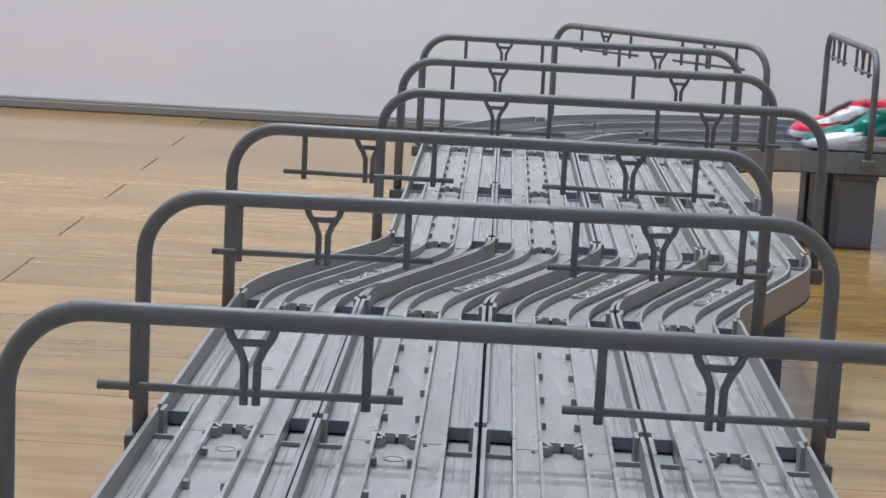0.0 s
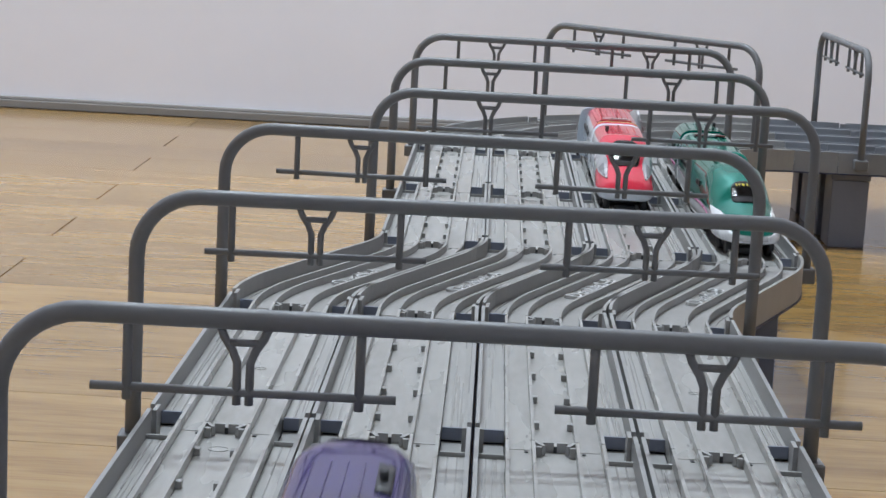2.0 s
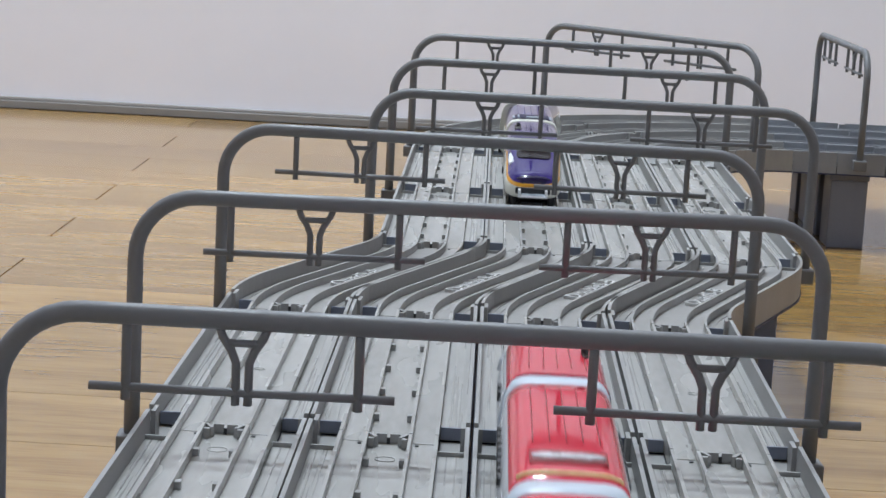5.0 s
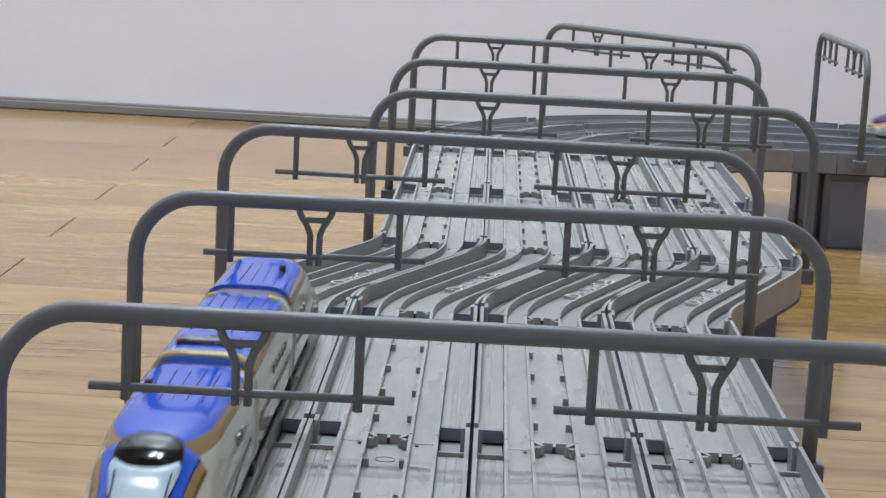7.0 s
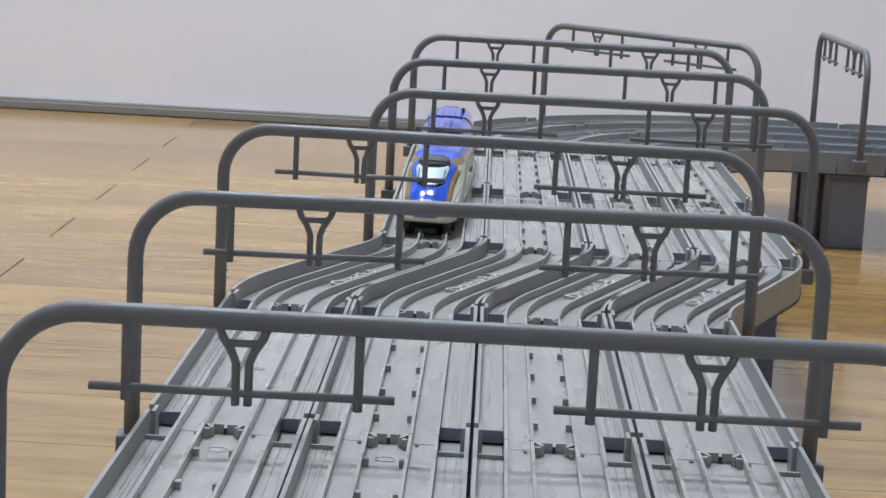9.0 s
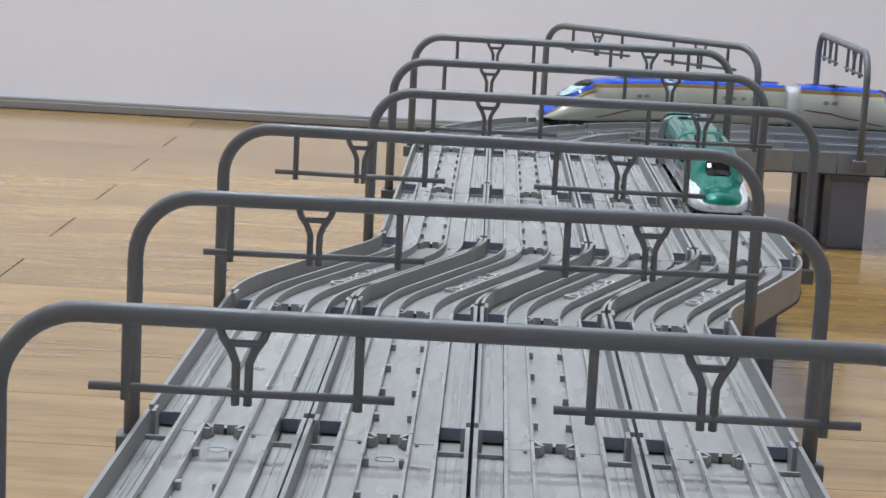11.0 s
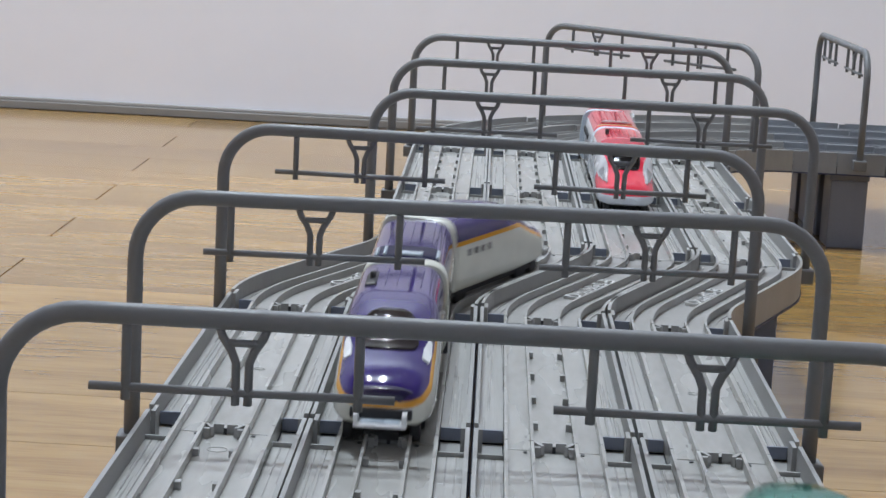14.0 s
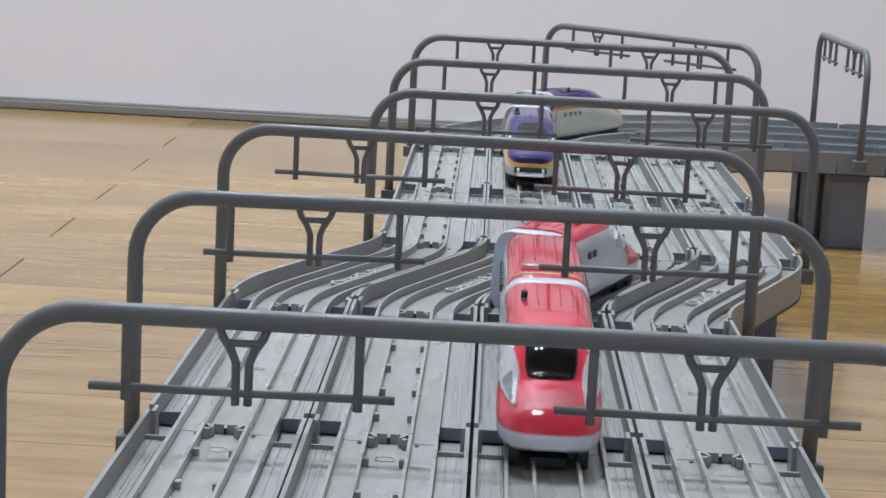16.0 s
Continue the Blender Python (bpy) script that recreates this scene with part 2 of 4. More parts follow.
# ---- room ----


def structure(name, bm, mat, label):
    return tagged(part(name, bm, mat, None, label), label, name.split("_")[0], kind="structure")


structure("floor", box(-ROOM_X, ROOM_X, ROOM_Y0, ROOM_Y1, FLOOR_Z - 0.10, FLOOR_Z - 0.0035), JOINT, "light oak board floor with dark narrow joints")
structure("ceiling", box(-ROOM_X, ROOM_X, ROOM_Y0, ROOM_Y1, CEIL_Z, CEIL_Z + 0.1), CEIL_PAINT, "plain white painted ceiling")
structure("wall_north", box(-ROOM_X, ROOM_X, ROOM_Y1, ROOM_Y1 + 0.1, FLOOR_Z - 0.1, CEIL_Z + 0.1), PAINT, "plain white painted wall behind the track")
structure("wall_west", box(-ROOM_X - 0.1, -ROOM_X, ROOM_Y0, ROOM_Y1, FLOOR_Z - 0.1, CEIL_Z + 0.1), PAINT, "plain white painted side wall")
structure("wall_east", box(ROOM_X, ROOM_X + 0.1, ROOM_Y0, ROOM_Y1, FLOOR_Z - 0.1, CEIL_Z + 0.1), PAINT, "plain white painted side wall")
bm = bmesh.new()
WX0, WX1, WZ0, WZ1 = -0.55, 1.15, 0.6, 1.8
for x0, x1, z0, z1 in ((-ROOM_X, WX0, FLOOR_Z - 0.1, CEIL_Z + 0.1), (WX1, ROOM_X, FLOOR_Z - 0.1, CEIL_Z + 0.1), (WX0, WX1, FLOOR_Z - 0.1, WZ0), (WX0, WX1, WZ1, CEIL_Z + 0.1)):
    put_box(bm, x0, x1, ROOM_Y0 - 0.1, ROOM_Y0, z0, z1)
structure("wall_south", bm, PAINT, "white painted wall with an opening for the added window")
# unseen window, added as the place of the fill light
bm = bmesh.new()
for x0, x1, z0, z1 in ((WX0, WX0 + 0.04, WZ0, WZ1), (WX1 - 0.04, WX1, WZ0, WZ1), (WX0 + 0.04, WX1 - 0.04, WZ0, WZ0 + 0.04), (WX0 + 0.04, WX1 - 0.04, WZ1 - 0.04, WZ1), (0.28, 0.32, WZ0 + 0.04, WZ1 - 0.04)):
    put_box(bm, x0, x1, ROOM_Y0 - 0.08, ROOM_Y0 - 0.03, z0, z1)
structure("window_1", bm, TRIM, "unseen white framed window with two lights, added for the fill light")
# skirting: a flat lower board with a thin lip
sk = tagged(thing("baseboard", "low taupe skirting board along the white wall", "baseboard"), kind="structure")
part("board", box(-ROOM_X, ROOM_X, ROOM_Y1 - 0.009, ROOM_Y1 - 0.0005, FLOOR_Z, FLOOR_Z + 0.0095, 0.0012), SKIRTING, sk)
part("lip", box(-ROOM_X, ROOM_X, ROOM_Y1 - 0.0050, ROOM_Y1 - 0.0005, FLOOR_Z + 0.0094, FLOOR_Z + 0.0135, 0.001), plastic("grey_skirting_lip", (0.36, 0.34, 0.33), 0.6, 0.1, 12, 0.1), sk, "thin grey lip of the skirting")
# one housing for the main lamp, one for the added fill lamp
for lx, ly in CEILING_LAMPS:
    lamp = thing("ceiling_light", "unseen square white ceiling light with four bulbs, switched on", "lamp", "ceiling lights", pose(lx, ly, CEIL_Z))
    part("housing", box(-0.3, 0.3, -0.3, 0.3, -0.05, 0, 0.01), TRIM, lamp)
    for bx, by in BULBS:
        bm = bmesh.new()
        put_tube(bm, [(bx, by, -0.0505), (bx, by, -0.060), (bx, by, -0.066)], 0.022, 24)
        part("bulb", bm, glow, lamp, "glowing round bulb")

# ---- track pieces ----
U_WALL, U_IN, WALL_TOP, WALL_LOW = 0.0293, 0.0277, 0.0075, -0.0105
RIB = 0.0038
POCKET_LEN = 0.021


def straight_way(length):
    return (lambda s: (0.0, s, math.pi / 2)), length, 1


def arc_way(radius, turn):
    """An arc from the origin, heading +y; turn positive to the left."""
    length = abs(radius * turn)

    def at(s):
        w = turn * s / length
        r = length / turn
        a = math.pi / 2
        return r * (math.sin(a + w) - math.sin(a)), -r * (math.cos(a + w) - math.cos(a)), a + w
    return at, length, max(4, int(abs(turn) / 0.07))


def s_way():
    half = S_RAD * S_HALF

    def at(s):
        f, _, _ = arc_way(S_RAD, -S_HALF)
        x, y, a = f(min(s, half))
        d = min(max(s - half, 0), S_MID)
        x, y = x + d * math.cos(a), y + d * math.sin(a)
        if s > half + S_MID:
            w = S_HALF * (s - half - S_MID) / half
            x += S_RAD * (math.sin(a + w) - math.sin(a))
            y -= S_RAD * (math.cos(a + w) - math.cos(a))
            a += w
        return x, y, a
    return at, 2 * half + S_MID, 28


def put_sweep(bm, way, u0, u1, z0, z1, s0=None, s1=None):
    """A bar of rectangular section along a way, from u0 to u1 to the right of its middle."""
    at, length, n = way
    s0 = 0.0004 if s0 is None else s0
    s1 = length - 0.0004 if s1 is None else s1
    n = max(1, int(n * (s1 - s0) / length + 0.5))
    rings = []
    for i in range(n + 1):
        x, y, a = at(s0 + (s1 - s0) * i / n)
        dx, dy = math.sin(a), -math.cos(a)
        rings.append([bm.verts.new((x + u * dx, y + u * dy, z)) for u, z in ((u0, z0), (u1, z0), (u1, z1), (u0, z1))])
    for a, b in zip(rings, rings[1:]):
        for j in range(4):
            bm.faces.new((a[j], a[(j + 1) % 4], b[(j + 1) % 4], b[j]))
    bm.faces.new(rings[0])
    bm.faces.new(rings[-1])


def sweep(way, u0, u1, z0, z1, s0=None, s1=None):
    bm = bmesh.new()
    put_sweep(bm, way, u0, u1, z0, z1, s0, s1)
    return bm


def box_at(bm, way, s, u, hx, hy, z0, z1, twist=0.0):
    x, y, a = way[0](s)
    dx, dy = math.sin(a), -math.cos(a)
    put_box(bm, -hx, hx, -hy, hy, z0, z1, pose(x + u * dx, y + u * dy, 0, 0, 0, math.degrees(a) - 90 + twist))


def raised_lettering(words, way, s, parent):
    """Words moulded on the bed, read along the way from s on."""
    cu = bpy.data.curves.new("lettering", "FONT")
    cu.body, cu.size, cu.extrude, cu.resolution_u, cu.align_y = words, 0.0124, 0.0008, 2, "CENTER"
    cu.space_character = 1.04
    text = bpy.data.objects.new("lettering", cu)
    scene.collection.objects.link(text)
    bpy.context.view_layer.update()
    me = bpy.data.meshes.new_from_object(text.evaluated_get(bpy.context.evaluated_depsgraph_get()))
    bpy.data.objects.remove(text)
    x, y, a = way[0](s)
    me.transform(pose(x, y, 0.0008, 0, 0, math.degrees(a)))
    me.materials.clear()
    me.materials.append(LETTER_LIT)
    ob = new("raised_lettering", me)
    ob.parent = parent
    return tagged(ob, "raised moulded lettering")


def track_piece(name, label, way, bed, wall, fine=True, lugs=False, writing="", group=""):
    at, length, n = way
    ob = thing(name, label, "toy track", group)
    part("bed", sweep(way, -0.0180, 0.0180, -0.0040, 0.0), bed, ob)
    # added plate: closes the lane gaps from below so that they look shaded
    part("under_plate", sweep(way, -0.0299, 0.0299, WALL_LOW - 0.0003, WALL_LOW + 0.0008), GAP_SHADE, ob, "dark navy plate added under the track to darken the lane gaps")
    for side in (-1, 1):
        u = sorted((side * U_IN, side * U_WALL))
        gap = None if not fine or length < 0.1 else 0.0060 if n in (1, 28) else 0.0150
        part("side_wall", sweep(way, *u, WALL_LOW + 0.0009, WALL_TOP, gap, None), wall, ob)
        if fine and length > 0.1:
            part("wall_tab", sweep(way, *sorted((side * (U_IN - 0.0017), side * (U_IN - 0.0001))), -0.0060, WALL_TOP - 0.0008, 0.0004, 0.0090), wall, ob)
            part("side_wall", sweep(way, *u, WALL_LOW + 0.0009, 0.0030, 0.0004, gap - 0.0001), wall, ob)
        u = sorted((side * 0.0182, side * (U_IN - 0.0001)))
        cut = (0.0006 if not fine or length < 0.1 else POCKET_LEN if bed is TRACK else 0.0115)
        back = 0.0120 if cut > 0.015 else 0.0060 if cut > 0.01 else 0.0006
        part("trough", sweep(way, *u, -0.0040, -0.0006, cut, length - back), TROUGH if bed is TRACK else bed, ob)
        if not fine:
            continue
        u = sorted((side * 0.0168, side * 0.0181))
        part("running_rail", sweep(way, *u, 0.0001, RIB), bed, ob)
        u = sorted((side * 0.0073, side * 0.0085))
        part("guide_rib", sweep(way, *u, 0.0001, RIB), bed, ob)
        for c in (0.0212, 0.0246):
            part("trough_ridge", sweep(way, *sorted((side * c, side * (c + 0.0006))), -0.0006, -0.0002, cut + 0.002, length - back - 0.002), bed, ob)
        if cut > 0.01:
            u = sorted((side * 0.0184, side * (U_IN - 0.0002)))
            part("pocket_floor", sweep(way, *u, -0.0070, -0.0042, 0.0005, cut - 0.0012), wall, ob)
            part("joint_pocket", sweep(way, *u, -0.0034, 0.0012, cut - 0.0011, cut), POCKET, ob, "blue-grey back of the joint pocket")
            part("pocket_floor", sweep(way, *u, -0.0070, -0.0052, length - back + 0.0013, length - 0.0005), wall, ob)
            part("joint_rib", sweep(way, *u, -0.0062, 0.0010, length - back, length - back + 0.0012), wall, ob)
    if not fine:
        return ob
    # clasp and tooth of the joint
    for side in (-1, 1):
        bm = bmesh.new()
        box_at(bm, way, length - 0.0030, side * 0.0104, 0.0007, 0.0010, 0.0001, 0.0004)
        part("joint_notch", bm, DARK, ob, "small dark notch")
    for side in (-1, 1):
        bm = bmesh.new()
        box_at(bm, way, length - 0.0010, side * 0.0025, 0.0019, 0.0006, 0.0001, 0.0036)
        part("clasp_bar", bm, wall, ob)
        bm = bmesh.new()
        box_at(bm, way, length - 0.0032, side * 0.0056, 0.0007, 0.0030, 0.0001, 0.0037, -side * 28)
        part("clasp_hook", bm, wall, ob)
        bm = bmesh.new()
        box_at(bm, way, length - 0.0072, side * 0.0061, 0.0010, 0.0010, 0.0001, 0.0036)
        part("clasp_stop", bm, wall, ob)
    bm = bmesh.new()
    box_at(bm, way, length - 0.0020, 0, 0.0006, 0.0004, 0.0001, 0.0024)
    part("coupling_slot", bm, DARK, ob, "dark slot of the joint")
    if lugs:
        k = int(length / 0.040)
        for i in range(k):
            for side in (-1, 1):
                bm = bmesh.new()
                box_at(bm, way, 0.030 + i * (length - 0.06) / max(1, k - 1), side * 0.0063, 0.0010, 0.0016, 0.0001, 0.0026)
                part("lug", bm, wall, ob)
    if fine and bed is TRACK and length > 0.1:
        bm = bmesh.new()
        size, back = (0.0030, 0.022) if lugs else (0.0019, 0.117)
        ring = [Vector((size * math.cos(a) * 1.2, length - back + size * math.sin(a), 0.0001)) for a in np.linspace(0, 2 * math.pi, 25)]
        put_tube(bm, ring, 0.00018, 5)
        part("moulded_ring", bm, bed, ob)
    if writing:
        raised_lettering(writing, way, length * 0.325, ob)
    return ob


WORDS = ("QuadS-A", "DoubleS-A", "DoubleS-B", "QuadS-B")
GROUP = "track pieces of the loop"
LAB_STRAIGHT = "light grey plastic straight toy track with side walls"
LAB_CURVE = "grey plastic curved toy track with side walls"
first = {}


def lay(kind, make, m):
    """Lay a piece of that kind at m; the first is built, the rest are copies."""
    if kind not in first:
        first[kind] = make()
        first[kind].matrix_world = m
        first[kind].matrix_basis = m
        return first[kind]
    return copy_thing(first[kind], m)


def along(k, s):
    x, y, a = on_loop(k, s)
    return pose(x, y, 0, 0, 0, math.degrees(a) - 90)


for k in range(4):
    seg = segments(k)
    ends = [0.0]
    for length, turn in seg:
        ends.append(ends[-1] + length)
    total = ends[-1]

    def straights(s0, s1, fine=True, dull=False, lugs=True):
        n = max(1, round((s1 - s0) / STRAIGHT))
        ln = (s1 - s0) / n
        for i in range(n):
            lay(("straight", round(ln, 4), fine, dull, lugs),
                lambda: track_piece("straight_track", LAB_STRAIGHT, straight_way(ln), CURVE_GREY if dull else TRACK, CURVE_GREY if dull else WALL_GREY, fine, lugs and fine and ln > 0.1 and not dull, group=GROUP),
                along(k, s0 + i * ln))

    def curves(s0, s1, fine, kind):
        for i in range(2):
            lay(("curve", k, fine), lambda: track_piece("curved_track", LAB_CURVE, arc_way(RADII[k], -math.pi / 4), BEND_GREY, BEND_GREY, fine, group=GROUP),
                along(k, s0 + i * (s1 - s0) / 2))

    straights(ends[0], ends[1], lugs=k in (1, 2))
    lay(("s_bend", k), lambda: track_piece("s_bend_track", "dull grey plastic S-bend toy track with raised lettering", s_way(), TRACK_DULL, TRACK_DULL, True, writing=WORDS[k], group=GROUP), along(k, ends[1]))
    straights(ends[4], ends[5])
    curves(ends[5], ends[6], True, "far")
    for a, b in ((0.0, 0.036), (0.036, 0.076), (0.076, X_R - X_C)):
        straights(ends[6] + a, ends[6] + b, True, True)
    curves(ends[7], ends[8], False, "return")
    straights(ends[8], ends[9], False)
    curves(ends[9], ends[10], False, "return")
    straights(ends[10], ends[11], False)
    curves(ends[11], ends[12], False, "return")
    straights(ends[12], ends[13], lugs=k in (0, 1))

# ---- gantries over the four lanes ----
G_HIGH, G_HALF, G_RAD, G_BEND = 0.0865, 0.1235, 0.00285, 0.0220


def gantry():
    ob = thing("overhead_gantry", "grey plastic toy catenary gantry spanning four tracks", "gantry", "gantries over the tracks")
    pts = [(-G_HALF, 0, -0.006), (-G_HALF, 0, 0.03), (-G_HALF, 0, G_HIGH - G_BEND)]
    for i in range(1, 9):
        a = math.pi - i * math.pi / 16
        pts.append((-G_HALF + G_BEND + G_BEND * math.cos(a), 0, G_HIGH - G_BEND + G_BEND * math.sin(a)))
    pts += [(-x, y, z) for x, y, z in reversed(pts)]
    bm = bmesh.new()
    put_tube(bm, pts, G_RAD, 16)
    part("frame", bm, GANTRY, ob)
    for side in (-1, 1):
        for u in (0.03, 0.09):
            bm = bmesh.new()
            put_tube(bm, [(side * u, 0, G_HIGH - 0.002), (side * u, 0, G_HIGH - 0.006), (side * u, 0, G_HIGH - 0.0226)], 0.0013, 8)
            part("hanger", bm, GANTRY, ob)
        bm = bmesh.new()
        for s2 in (-1, 1):
            put_tube(bm, [(side * 0.06 + s2 * 0.0062, 0, G_HIGH - 0.0022), (side * 0.06 + s2 * 0.0052, 0, G_HIGH - 0.0048), (side * 0.06 + s2 * 0.0030, 0, G_HIGH - 0.0082),
                          (side * 0.06 + s2 * 0.0017, 0, G_HIGH - 0.0115), (side * 0.06 + s2 * 0.0016, 0, G_HIGH - 0.0226)], 0.00115, 8)
        put_tube(bm, [(side * 0.06 - 0.0045, 0, G_HIGH - 0.0062), (side * 0.06 + 0.0045, 0, G_HIGH - 0.0062)], 0.00105, 8)
        part("y_bracket", bm, GANTRY, ob)
        bm = bmesh.new()
        put_tube(bm, [(side * 0.0205, 0, G_HIGH - 0.0193), (side * 0.0995, 0, G_HIGH - 0.0193)], 0.0012, 8)
        part("wire_rod", bm, GANTRY, ob)
        bm = bmesh.new()
        put_box(bm, side * G_HALF - 0.0050, side * G_HALF + 0.0050, -0.0055, 0.0055, -0.0090, -0.0005, bevel=0.0008)
        part("clip", bm, GANTRY, ob)
    return ob


proto = gantry()
proto.matrix_basis = pose(0.0003, -0.1960, 0, 0, 0, 0.75)
for x, y, z, turn in ((0.0002, 0.0024, 0, 3.0), (0.0016, 0.2049, 0, -1.7), (0.0585, 0.4004, 0.0013, 0.6), (0.0582, 0.6093, 0.0020, -0.5), (0.0612, 0.8380, 0.0024, -4.2)):
    copy_thing(proto, pose(x, y, z, 0, 0, turn))
R_MID = 0.19
copy_thing(proto, pose(0.1315, 0.996, 0.0024, 0, 0, -47))
copy_thing(proto, pose(0.3035, Y_C + R_MID, 0.0032, 0, 0, -90))

# ---- piers ----


def pier():
    ob = thing("bridge_pier", "dark grey plastic toy bridge pier under the track", "pier", "piers under the track")
    part("column", box(-0.0175, 0.0175, -0.0152, 0.0152, FLOOR_Z, WALL_LOW - 0.0065, 0.0008), PIER, ob)
    part("cap", box(-0.0185, 0.0185, -0.0163, 0.0163, WALL_LOW - 0.006, WALL_LOW - 0.0004, 0.001), PIER, ob)
    return ob


post = None
for k in range(4):
    e = [0.0]
    for length, turn in segments(k):
        e.append(e[-1] + length)
    spots = [0.0, e[4], e[5] - STRAIGHT, e[5] + 0.001, e[6] + 0.0500, e[8], (e[8] + e[9]) / 2, e[9], e[11], e[12] + 0.0005]
    for s in spots:
        if post is None:
            post = pier()
            post.matrix_basis = along(k, s)
        else:
            copy_thing(post, along(k, s))

# ---- toy trains ----
NOSE_LEN, MID_LEN, GAP = 0.124, 0.104, 0.014
NOSE_AXLE, LAST_AXLE = 0.033, 0.015
HALF_W, BASE_Z, ROOF_Z = 0.0190, 0.0062, 0.0445
SILL = [(0, 0.0100), (0.004, 0.0086), (0.026, 0.0074), (0.050, BASE_Z), (0.13, BASE_Z)]


def ring_points(hw, z0, z1, p=3.2, taper=0.10, n=32):
    """A rounded section: flat sides and sill, arched roof."""
    out = []
    zc, hz = (z0 + z1) / 2, (z1 - z0) / 2
    for i in range(n):
        a = 2 * math.pi * i / n
        c, s = math.cos(a), math.sin(a)
        q = p if s > 0 else 6.0
        x = hw * math.copysign(abs(c) ** (2 / q), c)
        z = zc + hz * math.copysign(abs(s) ** (2 / q), s)
        if s > 0:
            x *= 1 - taper * max(0.0, (z - zc) / hz)
        out.append((x, z))
    return out


def interp(table, y):
    for (a, va), (b, vb) in zip(table, table[1:]):
        if y <= b:
            t = (y - a) / (b - a)
            t = t * t * (3 - 2 * t) * 0.35 + t * 0.65
            return va + (vb - va) * t
    return table[-1][1]


def hull(stations):
    """A closed skin over sections (y, half width, sill, top, roundness)."""
    bm = bmesh.new()
    rings = []
    for y, hw, z0, z1, p, taper in stations:
        rings.append([bm.verts.new((x, y, z)) for x, z in ring_points(hw, z0, z1, p, taper)])
    n = len(rings[0])
    for a, b in zip(rings, rings[1:]):
        for j in range(n):
            bm.faces.new((a[j], a[(j + 1) % n], b[(j + 1) % n], b[j])).smooth = True
    for ring in (rings[0], rings[-1]):
        bm.faces.new([bm.verts.new(v.co) for v in ring])
    return bm


def skin(stations, y, a, lift=0.0):
    """A point on the hull: y along it, a (radians) round its section, lifted off it."""
    for s, t in zip(stations, stations[1:]):
        if y <= t[0]:
            break
    f = min(1, max(0, (y - s[0]) / (t[0] - s[0])))
    hw, z0, z1, p, taper = (s[i] + (t[i] - s[i]) * f for i in range(1, 6))
    zc, hz = (z0 + z1) / 2, (z1 - z0) / 2
    hw, hz = hw + lift, hz + lift
    c, sn = math.cos(a), math.sin(a)
    q = p if sn > 0 else 6.0
    x = hw * math.copysign(abs(c) ** (2 / q), c)
    z = zc + hz * math.copysign(abs(sn) ** (2 / q), sn)
    if sn > 0:
        x *= 1 - taper * max(0.0, (z - zc) / hz)
    return Vector((x, y, z))


def patch(stations, y0, y1, a0, a1, lift=0.0004, nu=14, nv=16, taper0=1.0, taper1=1.0, round_ends=0.0, bow=0.0):
    """A thin panel that follows the hull between y0 and y1 and the angles a0 and a1 (degrees; 90 is the crest)."""
    bm = bmesh.new()
    grid = []
    mid, half = radians(a0 + a1) / 2, radians(a1 - a0) / 2
    for i in range(nu + 1):
        t = i / nu
        w = taper0 + (taper1 - taper0) * t
        if round_ends:
            d = abs(2 * t - 1)
            w *= max(0.05, 1 - d ** 3.5) ** round_ends
        row = []
        for j in range(nv + 1):
            v = 2 * j / nv - 1
            y = y0 + (y1 - y0) * t + bow * v * v
            row.append((y, mid + half * w * v))
        grid.append(row)
    top = [[bm.verts.new(skin(stations, y, a, lift)) for y, a in row] for row in grid]
    low = [[bm.verts.new(skin(stations, y, a, -0.0006)) for y, a in row] for row in grid]
    for i in range(nu):
        for j in range(nv):
            bm.faces.new((top[i][j], top[i][j + 1], top[i + 1][j + 1], top[i + 1][j])).smooth = True
    rim = [(0, j) for j in range(nv)] + [(i, nv) for i in range(nu)] + [(nu, j) for j in range(nv, 0, -1)] + [(i, 0) for i in range(nu, 0, -1)]
    for (i, j), (k, m) in zip(rim, rim[1:] + rim[:1]):
        bm.faces.new((top[i][j], top[k][m], low[k][m], low[i][j]))
    return bm


def shaped_patch(stations, table, lift=0.0004, nu=18, nv=8, mirror=False):
    """A thin panel on the hull whose two edges follow a table of (y, low angle, high angle)."""
    bm = bmesh.new()
    lo, hi = [(y, a) for y, a, b in table], [(y, b) for y, a, b in table]
    y0, y1 = table[0][0], table[-1][0]
    top, low = [], []
    for i in range(nu + 1):
        y = y0 + (y1 - y0) * i / nu
        a, b = interp(lo, y), interp(hi, y)
        row = [radians(a + (b - a) * j / nv) for j in range(nv + 1)]
        row = [math.pi - w for w in row] if mirror else row
        top.append([bm.verts.new(skin(stations, y, w, lift)) for w in row])
        low.append([bm.verts.new(skin(stations, y, w, -0.0006)) for w in row])
    for i in range(nu):
        for j in range(nv):
            bm.faces.new((top[i][j], top[i][j + 1], top[i + 1][j + 1], top[i + 1][j])).smooth = True
    rim = [(0, j) for j in range(nv)] + [(i, nv) for i in range(nu)] + [(nu, j) for j in range(nv, 0, -1)] + [(i, 0) for i in range(nu, 0, -1)]
    for (i, j), (k, m) in zip(rim, rim[1:] + rim[:1]):
        bm.faces.new([bm.verts.new(v.co) for v in (top[i][j], top[k][m], low[k][m], low[i][j])])
    return bm


def nose_stations(top, wide, sill, roundness, taper):
    ys = [0.0, 0.0008, 0.002, 0.004] + [0.006 + 0.0035 * i for i in range(28)] + [0.108, 0.118, NOSE_LEN]
    return [(y, interp(wide, y), interp(sill, y), interp(top, y), interp(roundness, y), interp(taper, y)) for y in ys]


